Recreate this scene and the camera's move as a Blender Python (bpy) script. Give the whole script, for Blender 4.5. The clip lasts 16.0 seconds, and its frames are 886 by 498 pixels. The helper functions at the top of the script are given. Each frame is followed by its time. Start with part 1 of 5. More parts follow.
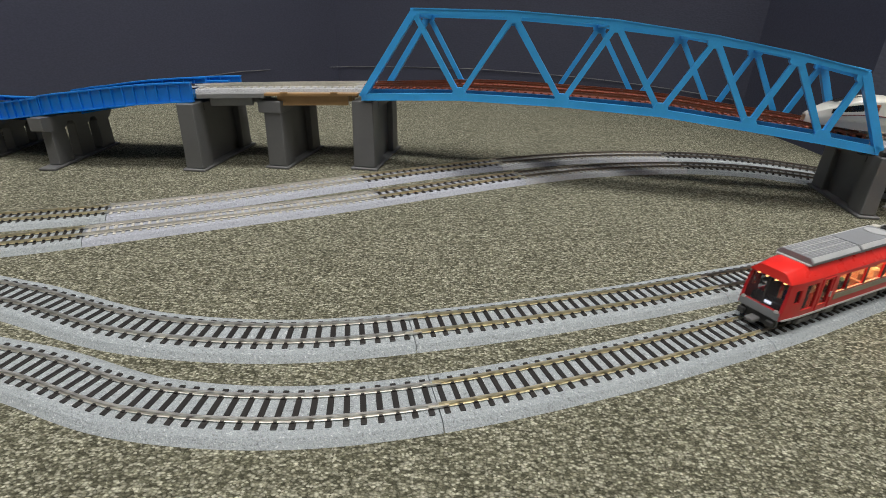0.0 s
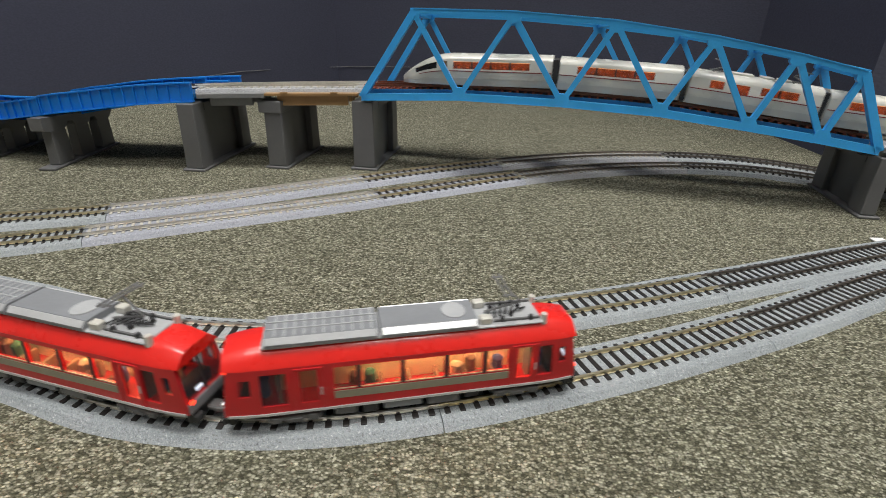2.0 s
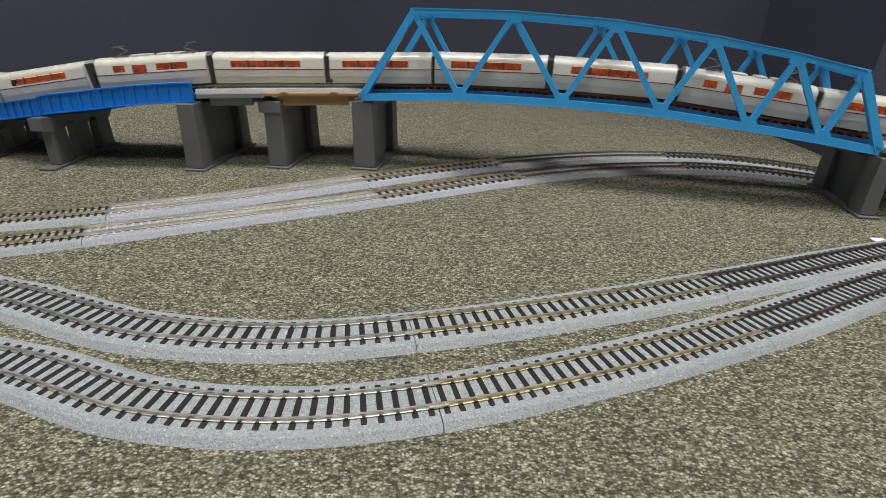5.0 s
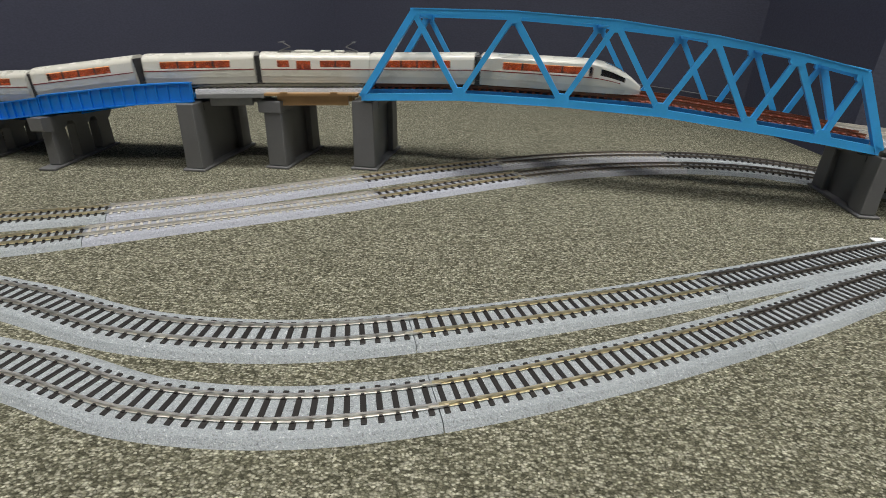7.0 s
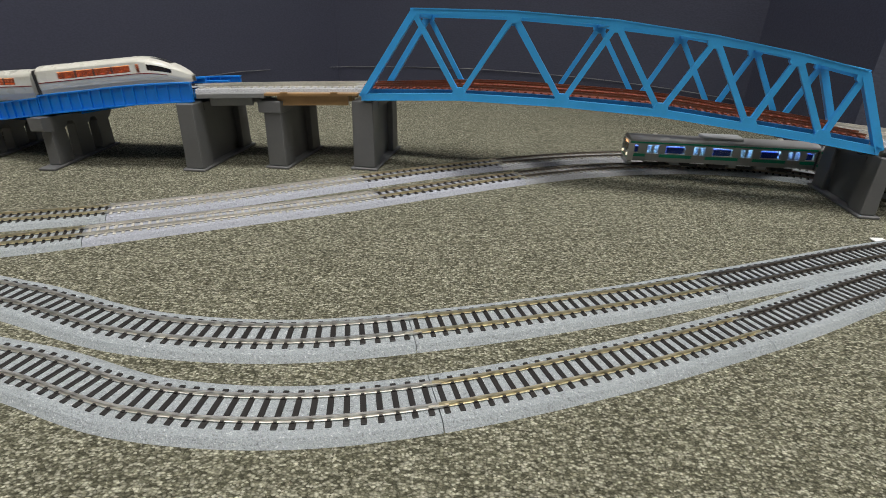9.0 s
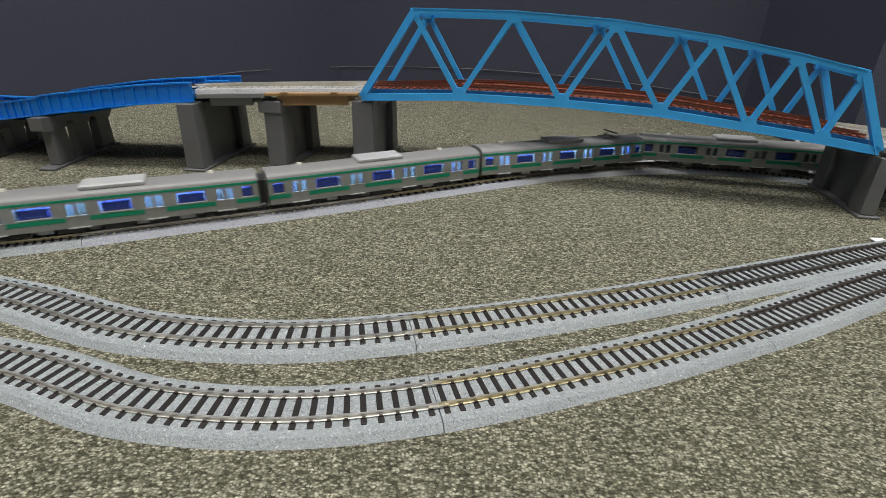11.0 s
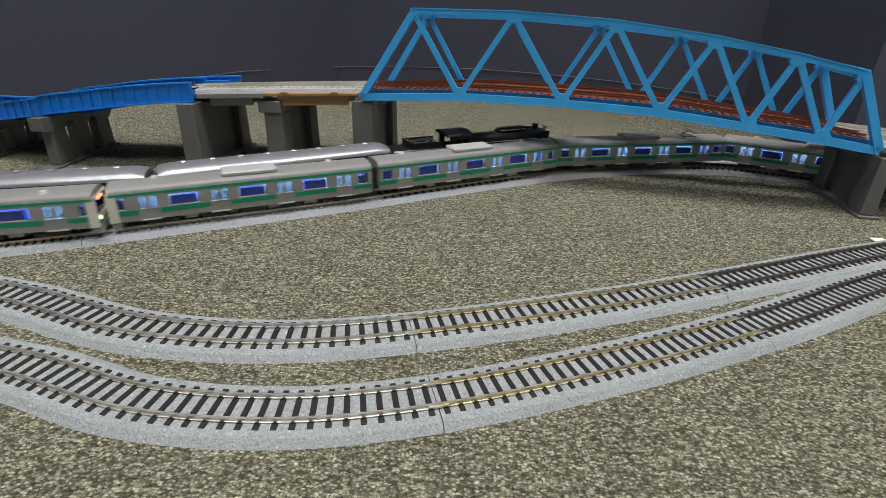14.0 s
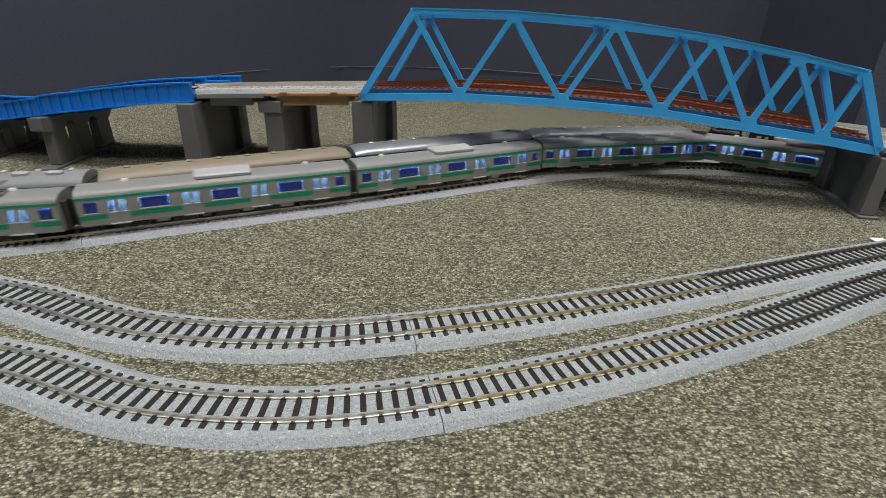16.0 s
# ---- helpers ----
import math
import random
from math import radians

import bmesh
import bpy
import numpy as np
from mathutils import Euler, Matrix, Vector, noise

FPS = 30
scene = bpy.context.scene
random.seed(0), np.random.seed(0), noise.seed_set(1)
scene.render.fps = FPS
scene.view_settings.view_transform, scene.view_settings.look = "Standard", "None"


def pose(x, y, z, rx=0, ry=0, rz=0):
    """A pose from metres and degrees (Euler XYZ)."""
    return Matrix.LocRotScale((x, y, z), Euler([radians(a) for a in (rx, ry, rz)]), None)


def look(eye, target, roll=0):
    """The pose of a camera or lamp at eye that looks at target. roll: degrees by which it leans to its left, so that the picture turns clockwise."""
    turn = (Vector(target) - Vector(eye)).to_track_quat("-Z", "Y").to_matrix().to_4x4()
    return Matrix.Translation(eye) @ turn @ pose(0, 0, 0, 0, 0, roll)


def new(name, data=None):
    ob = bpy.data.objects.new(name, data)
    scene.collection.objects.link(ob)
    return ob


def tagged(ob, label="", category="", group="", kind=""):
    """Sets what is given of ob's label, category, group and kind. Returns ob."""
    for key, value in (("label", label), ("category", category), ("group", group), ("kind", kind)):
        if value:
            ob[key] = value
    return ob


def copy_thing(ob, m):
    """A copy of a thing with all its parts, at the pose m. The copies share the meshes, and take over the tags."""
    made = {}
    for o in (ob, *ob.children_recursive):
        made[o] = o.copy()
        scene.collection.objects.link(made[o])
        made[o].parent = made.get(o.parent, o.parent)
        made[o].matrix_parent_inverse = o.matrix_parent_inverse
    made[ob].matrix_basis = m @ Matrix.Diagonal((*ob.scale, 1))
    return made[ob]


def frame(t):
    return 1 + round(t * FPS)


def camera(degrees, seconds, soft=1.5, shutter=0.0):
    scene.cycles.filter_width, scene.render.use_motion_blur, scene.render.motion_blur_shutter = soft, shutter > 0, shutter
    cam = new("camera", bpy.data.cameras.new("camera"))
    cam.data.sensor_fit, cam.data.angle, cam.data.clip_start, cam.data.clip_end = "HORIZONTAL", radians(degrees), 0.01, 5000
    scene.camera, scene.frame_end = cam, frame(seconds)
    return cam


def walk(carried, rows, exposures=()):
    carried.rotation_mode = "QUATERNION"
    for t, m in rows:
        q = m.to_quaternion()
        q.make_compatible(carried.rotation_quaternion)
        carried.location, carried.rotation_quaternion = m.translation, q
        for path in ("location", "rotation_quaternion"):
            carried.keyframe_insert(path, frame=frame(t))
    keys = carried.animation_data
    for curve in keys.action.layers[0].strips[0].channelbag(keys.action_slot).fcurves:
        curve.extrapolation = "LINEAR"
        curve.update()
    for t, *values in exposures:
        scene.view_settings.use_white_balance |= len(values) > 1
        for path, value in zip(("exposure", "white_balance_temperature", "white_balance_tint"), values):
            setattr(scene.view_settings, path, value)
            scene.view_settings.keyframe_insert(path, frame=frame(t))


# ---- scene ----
cam = camera(82.119, 16.0, soft=0.8, shutter=0.25)
EYE = Vector((0, 0, 0.1062))
VIEW = look(EYE, EYE + Vector((0, math.cos(radians(-25.278)), math.sin(radians(-25.278)))), 1.5)
walk(cam, [(0, VIEW), (16.0, VIEW)], [(0, 0.0), (16.0, 0.0)])

# ---- world and light: a closed room with ceiling panels ----
world = bpy.data.worlds.new("room_world")
scene.world = world
world.use_nodes = True
world.node_tree.nodes["Background"].inputs["Color"].default_value = (0.5, 0.55, 0.6, 1)
world.node_tree.nodes["Background"].inputs["Strength"].default_value = 0.02
MM = 0.001
CEILING = 2.3
PANELS = [(-0.4, 0.12), (0.62, 0.08), (-0.55, -1.1), (0.55, -1.1)]
for px_, py_ in PANELS:
    lamp = bpy.data.lights.new("ceiling_panel_light", "AREA")
    lamp.shape, lamp.size, lamp.size_y = "RECTANGLE", 0.55, 0.55
    lamp.energy, lamp.color = (25.5 if py_ > 0 else 10.5), (1.0, 0.975, 0.93)
    lo = new("ceiling_panel_light", lamp)
    lo.location = (px_, py_, CEILING - 0.03)


# ---- materials ----
class Nodes:
    """Small builder for one material's node tree."""

    def __init__(self, name):
        self.m = bpy.data.materials.new(name)
        self.m.use_nodes = True
        self.t = self.m.node_tree
        self.b = self.t.nodes["Principled BSDF"]
        self.co = self.t.nodes.new("ShaderNodeTexCoord").outputs["Object"]

    def put(self, kind, **kw):
        n = self.t.nodes.new(kind)
        for k, v in kw.items():
            n.inputs[k].default_value = v
        return n

    def link(self, a, b):
        self.t.links.new(a, b)

    def world_co(self):
        self.co = self.t.nodes.new("ShaderNodeNewGeometry").outputs["Position"]

    def noise(self, scale, detail=3.0, rough=0.6, stretch=None):
        n = self.put("ShaderNodeTexNoise", Scale=scale, Detail=detail, Roughness=rough)
        src = self.co
        if stretch:
            mp = self.put("ShaderNodeMapping")
            mp.inputs["Scale"].default_value = stretch
            self.link(src, mp.inputs["Vector"])
            src = mp.outputs["Vector"]
        self.link(src, n.inputs["Vector"])
        return n.outputs["Fac"]

    def ramp(self, fac, stops):
        n = self.put("ShaderNodeValToRGB")
        e = n.color_ramp.elements
        e[0].position, e[0].color = stops[0][0], (*stops[0][1], 1)
        e[1].position, e[1].color = stops[-1][0], (*stops[-1][1], 1)
        for p, c in stops[1:-1]:
            e.new(p).color = (*c, 1)
        self.link(fac, n.inputs["Fac"])
        return n.outputs["Color"]

    def mix(self, fac, a, b, mode="MIX"):
        n = self.put("ShaderNodeMix")
        n.data_type, n.blend_type = "RGBA", mode
        for sock, v in ((n.inputs[0], fac), (n.inputs[6], a), (n.inputs[7], b)):
            if isinstance(v, (int, float)):
                sock.default_value = v
            elif isinstance(v, tuple):
                sock.default_value = (*v, 1)
            else:
                self.link(v, sock)
        return n.outputs[2]

    def value(self, fac, lo, hi):
        n = self.put("ShaderNodeMapRange")
        n.inputs["To Min"].default_value, n.inputs["To Max"].default_value = lo, hi
        self.link(fac, n.inputs["Value"])
        return n.outputs["Result"]

    def bump(self, fac, strength, distance):
        n = self.put("ShaderNodeBump", Strength=strength, Distance=distance)
        self.link(fac, n.inputs["Height"])
        self.link(n.outputs["Normal"], self.b.inputs["Normal"])

    def random(self):
        return self.t.nodes.new("ShaderNodeObjectInfo").outputs["Random"]


def plain(name, colour, rough=0.45, metal=0.0, vary=0.12, scale=120.0, coat=0.0, bump=0.0, emit=None):
    """Painted plastic or metal: two scales of tone and roughness variation."""
    k = Nodes(name)
    fine, wide = k.noise(scale * 9, 2.0), k.noise(scale * 0.6, 3.0)
    dark = tuple(c * (1 - vary) for c in colour)
    light = tuple(min(1.0, c * (1 + vary)) for c in colour)
    col = k.mix(0.35, k.ramp(wide, [(0.3, dark), (0.7, light)]), k.ramp(fine, [(0.3, dark), (0.7, light)]))
    k.link(col, k.b.inputs["Base Color"])
    k.link(k.value(wide, max(0.02, rough - 0.08), min(1, rough + 0.1)), k.b.inputs["Roughness"])
    k.b.inputs["Metallic"].default_value = metal
    k.b.inputs["Coat Weight"].default_value = coat
    if bump:
        k.bump(fine, bump, 0.0002)
    if emit:
        k.b.inputs["Emission Color"].default_value = (*emit[0], 1)
        k.b.inputs["Emission Strength"].default_value = emit[1]
    return k.m


def carpet_material():
    k = Nodes("loop_pile_carpet")
    k.world_co()
    mp = k.put("ShaderNodeMapping")
    mp.inputs["Scale"].default_value = (0.85, 1.2, 1)
    warp = k.put("ShaderNodeTexNoise", Scale=500.0, Detail=1.0)
    k.link(k.co, warp.inputs["Vector"])
    bent = k.put("ShaderNodeVectorMath")
    bent.operation = "MULTIPLY_ADD"
    k.link(warp.outputs["Color"], bent.inputs[0])
    bent.inputs[1].default_value = (0.0006, 0.0006, 0.0)
    k.link(k.co, bent.inputs[2])
    k.link(bent.outputs["Vector"], mp.inputs["Vector"])
    loop = k.put("ShaderNodeTexVoronoi", Scale=1250.0, Randomness=0.9)
    k.link(mp.outputs["Vector"], loop.inputs["Vector"])
    split = k.put("ShaderNodeSeparateColor")
    k.link(loop.outputs["Color"], split.inputs["Color"])
    fine = k.noise(2400, 2.0, 0.65)
    cloud = k.noise(330, 2.0, 0.6, (0.5, 1.5, 1))
    patch = k.noise(75, 4.0, 0.65, (0.4, 1.9, 1))
    soil = k.noise(4.0, 3.0, 0.5)
    tone = k.mix(0.36, split.outputs["Red"], cloud)
    tone = k.mix(0.22, tone, fine)
    c = k.ramp(tone, [(0.22, (0.10, 0.098, 0.067)), (0.38, (0.18, 0.177, 0.127)), (0.5, (0.29, 0.284, 0.209)), (0.62, (0.45, 0.441, 0.345)), (0.78, (0.66, 0.647, 0.53))])
    # Shade between loops painted into the colour, darkest far from each loop's centre.
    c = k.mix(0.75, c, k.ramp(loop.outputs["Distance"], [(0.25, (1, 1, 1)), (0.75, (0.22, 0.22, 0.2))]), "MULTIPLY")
    c = k.mix(0.55, c, k.ramp(patch, [(0.36, (0.66, 0.66, 0.64)), (0.64, (1.0, 0.995, 0.97))]), "MULTIPLY")
    c = k.mix(0.4, c, k.ramp(soil, [(0.3, (0.8, 0.8, 0.79)), (0.7, (1, 1, 1))]), "MULTIPLY")
    clump = k.noise(520, 1.5, 0.55, (0.7, 1.3, 1))
    c = k.mix(0.45, c, k.ramp(clump, [(0.36, (0.5, 0.5, 0.49)), (0.5, (0.95, 0.95, 0.94)), (0.64, (1.5, 1.5, 1.47))]), "MULTIPLY")
    both = k.mix(0.25, k.ramp(loop.outputs["Distance"], [(0.1, (1, 1, 1)), (0.8, (0, 0, 0))]), fine)
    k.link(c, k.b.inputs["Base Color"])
    k.b.inputs["Roughness"].default_value = 0.95
    k.b.inputs["Specular IOR Level"].default_value = 0.15
    k.bump(both, 0.8, 0.0011)
    return k.m


def wallpaper_material(name, colour, scale=420.0):
    k = Nodes(name)
    k.world_co()
    weave, wide = k.noise(scale, 2.0, 0.5, (1, 1, 1.8)), k.noise(3.0, 2.0)
    col = k.mix(0.5, k.ramp(weave, [(0.35, tuple(c * 0.82 for c in colour)), (0.65, tuple(c * 1.18 for c in colour))]),
                k.ramp(wide, [(0.3, tuple(c * 0.9 for c in colour)), (0.7, tuple(c * 1.1 for c in colour))]))
    k.link(col, k.b.inputs["Base Color"])
    k.b.inputs["Roughness"].default_value = 0.7
    k.bump(weave, 0.3, 0.001)
    return k.m


def ballast_material(name, colour, speck):
    k = Nodes(name)
    k.world_co()
    grit, fine, wide = k.noise(1100, 2.5, 0.75), k.noise(2600, 2.0), k.noise(25, 3.0)
    c = k.ramp(grit, [(0.33, tuple(x * 0.35 for x in colour)), (0.43, tuple(x * 0.9 for x in colour)), (0.6, colour), (0.7, speck)])
    c = k.mix(0.3, c, k.ramp(fine, [(0.3, tuple(x * 0.6 for x in colour)), (0.7, speck)]))
    c = k.mix(0.5, c, k.ramp(wide, [(0.3, (0.82, 0.83, 0.84)), (0.7, (1, 1, 1))]), "MULTIPLY")
    k.link(c, k.b.inputs["Base Color"])
    k.b.inputs["Roughness"].default_value = 0.62
    k.bump(grit, 0.9, 0.0008)
    return k.m


def rail_material(name, colour, rough=0.22):
    k = Nodes(name)
    k.world_co()
    w, f = k.noise(40, 3.0), k.noise(600, 2.0)
    c = k.mix(0.5, k.ramp(w, [(0.4, colour), (0.62, tuple(x * 0.7 for x in colour))]), k.ramp(f, [(0.3, tuple(x * 0.75 for x in colour)), (0.7, colour)]))
    k.link(c, k.b.inputs["Base Color"])
    k.b.inputs["Metallic"].default_value = 1.0
    k.link(k.value(f, rough - 0.06, rough + 0.16), k.b.inputs["Roughness"])
    return k.m


def glass_material(name, tint, rough=0.05, alpha=0.35):
    """Thin tinted pane: see-through with a gloss."""
    k = Nodes(name)
    n = k.noise(400, 2.0)
    k.link(k.value(n, rough, rough + 0.06), k.b.inputs["Roughness"])
    k.b.inputs["Base Color"].default_value = (*tint, 1)
    k.b.inputs["Alpha"].default_value = alpha
    k.b.inputs["IOR"].default_value = 1.49
    return k.m


def glow_material(name, colour, strength):
    k = Nodes(name)
    n = k.noise(160, 2.0)
    k.link(k.ramp(n, [(0.3, tuple(c * 0.75 for c in colour)), (0.7, colour)]), k.b.inputs["Emission Color"])
    k.b.inputs["Emission Strength"].default_value = strength
    k.b.inputs["Base Color"].default_value = (*colour, 1)
    return k.m


M = {
    "carpet": carpet_material(),
    "wall": wallpaper_material("dark_slate_wallpaper", (0.050, 0.054, 0.088)),
    "wall_light": wallpaper_material("woven_slate_wallpaper", (0.072, 0.077, 0.112), 300),
    "skirting": plain("dark_vinyl_skirting", (0.035, 0.037, 0.046), 0.5),
    "ceiling": plain("ceiling_board", (0.5, 0.5, 0.49), 0.9, scale=10),
    "plaster": plain("plain_plaster", (0.2, 0.197, 0.193), 0.9, scale=10),
    "panel": glow_material("panel_diffuser", (1.0, 0.97, 0.92), 3.0),
    "ballast": ballast_material("grey_moulded_ballast", (0.31, 0.345, 0.365), (0.66, 0.69, 0.7)),
    "ballast_blue": ballast_material("bluish_moulded_ballast", (0.37, 0.39, 0.45), (0.62, 0.63, 0.68)),
    "ballast_pale": ballast_material("pale_moulded_ballast", (0.42, 0.43, 0.45), (0.66, 0.66, 0.68)),
    "sleeper": plain("dark_brown_sleeper_plastic", (0.014, 0.012, 0.011), 0.5, vary=0.25),
    "sleeper_pale": plain("pale_concrete_sleeper_plastic", (0.46, 0.44, 0.38), 0.6, vary=0.15),
    "sleeper_red": plain("red_brown_sleeper_plastic", (0.27, 0.07, 0.038), 0.5, vary=0.25),
    "rail": rail_material("nickel_silver_rail", (0.92, 0.89, 0.82), 0.36),
    "rail_brass": rail_material("brassy_worn_rail", (0.9, 0.8, 0.55), 0.36),
    "rail_red": rail_material("red_brown_coated_rail", (0.42, 0.2, 0.13), 0.4),
    "rail_dark": rail_material("tarnished_rail", (0.34, 0.30, 0.26), 0.35),
    "blue": plain("light_blue_bridge_plastic", (0.045, 0.40, 0.86), 0.34, vary=0.08, coat=0.1),
    "blue_deep": plain("deep_blue_girder_plastic", (0.006, 0.225, 0.78), 0.35, vary=0.08, coat=0.15),
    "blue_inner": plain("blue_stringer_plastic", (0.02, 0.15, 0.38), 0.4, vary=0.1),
    "pier": plain("grey_pier_plastic", (0.135, 0.137, 0.14), 0.42, vary=0.1),
    "concrete": plain("grey_deck_plastic", (0.2, 0.205, 0.205), 0.45, vary=0.1),
    "tan": plain("tan_girder_plastic", (0.36, 0.215, 0.09), 0.42, vary=0.12),
    "red": plain("glossy_red_paint", (0.76, 0.022, 0.016), 0.28, vary=0.05, coat=0.4),
    "red_deep": plain("deep_red_paint", (0.56, 0.014, 0.02), 0.3, vary=0.06, coat=0.3),
    "khaki": plain("khaki_grey_band", (0.30, 0.27, 0.2), 0.45),
    "roof_grey": plain("light_grey_roof_plastic", (0.40, 0.41, 0.42), 0.5),
    "roof_mid": plain("mid_grey_roof_plastic", (0.22, 0.23, 0.245), 0.5),
    "silver": plain("silver_paint", (0.62, 0.63, 0.64), 0.3, metal=0.35),
    "steel": plain("stainless_car_body", (0.30, 0.31, 0.295), 0.38, metal=0.3, vary=0.06),
    "steel_roof": plain("grey_car_roof", (0.235, 0.235, 0.235), 0.45, vary=0.08),
    "green": plain("green_stripe_paint", (0.0, 0.235, 0.125), 0.35, vary=0.06),
    "white": plain("pearl_white_paint", (0.64, 0.63, 0.565), 0.27, vary=0.03, coat=0.3),
    "white_low": plain("silver_white_lower_paint", (0.56, 0.545, 0.49), 0.3, vary=0.04, coat=0.2),
    "maroon": plain("maroon_line", (0.22, 0.03, 0.03), 0.4),
    "black": plain("black_locomotive_paint", (0.012, 0.012, 0.013), 0.32, vary=0.2, coat=0.2),
    "dark": plain("dark_grey_underframe", (0.03, 0.03, 0.031), 0.55, vary=0.2),
    "grey": plain("grey_underframe", (0.13, 0.13, 0.13), 0.5, vary=0.15),
    "navy": plain("navy_coach_paint", (0.01, 0.016, 0.05), 0.35, vary=0.1, coat=0.2),
    "brown_roof": plain("beige_brown_coach_roof", (0.225, 0.19, 0.14), 0.5, vary=0.08),
    "silver_roof": plain("satin_silver_coach_roof", (0.36, 0.37, 0.4), 0.32, metal=0.6, vary=0.06),
    "wheel": rail_material("dark_wheel_metal", (0.22, 0.21, 0.2), 0.4),
    "glass": glass_material("clear_window", (0.05, 0.05, 0.06), 0.05, 0.28),
    "glass_dark": glass_material("dark_tinted_window", (0.012, 0.013, 0.018), 0.05, 0.8),
    "seat_red": plain("red_seats", (0.26, 0.14, 0.09), 0.7),
    "seat_orange": plain("orange_seats", (0.75, 0.2, 0.05), 0.7),
    "cabin_orange": plain("orange_and_brown_cabin", (0.36, 0.13, 0.055), 0.7, vary=0.8, scale=330),
    "seat_blue": plain("blue_seats", (0.03, 0.12, 0.85), 0.6),
    "interior_warm": plain("cream_interior", (0.78, 0.62, 0.42), 0.7),
    "interior_cool": plain("pale_interior", (0.6, 0.75, 0.85), 0.7),
    "glow_warm": glow_material("warm_interior_light", (1.0, 0.62, 0.28), 16.0),
    "glow_orange": glow_material("orange_interior_light", (1.0, 0.5, 0.22), 1.9),
    "glow_cool": glow_material("cool_interior_light", (0.5, 0.76, 1.0), 14.0),
    "lamp_white": glow_material("headlight_glow", (1.0, 0.85, 0.6), 1.6),
    "lamp_amber": glow_material("amber_lamp_glow", (1.0, 0.55, 0.2), 4.0),
    "lamp_cool": glow_material("display_glow", (0.8, 0.85, 1.0), 1.4),
    "lamp_red": glow_material("tail_light_glow", (1.0, 0.05, 0.02), 3.0),
    "paper": plain("white_paper", (0.8, 0.8, 0.78), 0.8),
    "cable": plain("thin_grey_cable", (0.17, 0.17, 0.18), 0.5),
    "muted_green": plain("dull_green_shape", (0.05, 0.16, 0.1), 0.7),
    "muted_blue": plain("dull_blue_shape", (0.04, 0.06, 0.2), 0.7),
    "muted_cream": plain("dull_cream_shape", (0.6, 0.45, 0.3), 0.7),
}


# ---- building helpers (all lengths below in millimetres) ----
GAUGE = [1.0, 1.0, 1.0]                   # how far a build is stretched along, across and up


def part(name, bm, mat, parent, label=""):
    """Link a bmesh as one mesh object under a thing, or at top level without a parent."""
    bmesh.ops.recalc_face_normals(bm, faces=bm.faces)
    me = bpy.data.meshes.new(name)
    bm.to_mesh(me)
    bm.free()
    me.transform(Matrix.Diagonal((MM * GAUGE[0], MM * GAUGE[1], MM * GAUGE[2], 1)))
    me.materials.append(M[mat])
    ob = new(name, me)
    if parent is not None:
        ob.parent = parent
    if label:
        tagged(ob, label)
    return ob


def thing(name, label, category, group="", kind=""):
    ob = new(name)
    ob.empty_display_size = 0.01
    return tagged(ob, label, category, group, kind)


def smooth(ob, angle=40):
    for p in ob.data.polygons:
        p.use_smooth = True
    ob.data.set_sharp_from_angle(angle=radians(angle))
    return ob


def box(bm, x0, x1, y0, y1, z0, z1, bevel=0.0, taper=0.0):
    vs = [bm.verts.new((x, y, z)) for z, g in ((z0, 0), (z1, taper)) for x, y in ((x0 + g, y0 + g), (x1 - g, y0 + g), (x1 - g, y1 - g), (x0 + g, y1 - g))]
    fs = [bm.faces.new([vs[i] for i in f]) for f in ((3, 2, 1, 0), (4, 5, 6, 7), (0, 1, 5, 4), (1, 2, 6, 5), (2, 3, 7, 6), (3, 0, 4, 7))]
    if bevel:
        es = {e for f in fs for e in f.edges}
        bmesh.ops.bevel(bm, geom=list(es), offset=bevel, segments=1, affect="EDGES", clamp_overlap=True)


def beam(bm, p, q, w, h, up=(0, 0, 1)):
    """A bar from p to q: w across, h along up."""
    p, q = Vector(p), Vector(q)
    d = (q - p).normalized()
    side = d.cross(Vector(up)).normalized()
    u = side.cross(d).normalized()
    vs = [bm.verts.new(c + side * a * w / 2 + u * b * h / 2) for c in (p, q) for a, b in ((-1, -1), (1, -1), (1, 1), (-1, 1))]
    for f in ((3, 2, 1, 0), (4, 5, 6, 7), (0, 1, 5, 4), (1, 2, 6, 5), (2, 3, 7, 6), (3, 0, 4, 7)):
        bm.faces.new([vs[i] for i in f])


def rod(bm, p, q, r, n=10, r2=None):
    p, q = Vector(p), Vector(q)
    m = (q - p).to_track_quat("Z", "Y").to_matrix()
    rings = [[bm.verts.new(c + m @ Vector((math.cos(2 * math.pi * i / n) * rr, math.sin(2 * math.pi * i / n) * rr, 0))) for i in range(n)]
             for c, rr in ((p, r), (q, r if r2 is None else r2))]
    for i in range(n):
        bm.faces.new((rings[0][i], rings[0][(i + 1) % n], rings[1][(i + 1) % n], rings[1][i]))
    bm.faces.new(rings[0][::-1])
    bm.faces.new(rings[1])


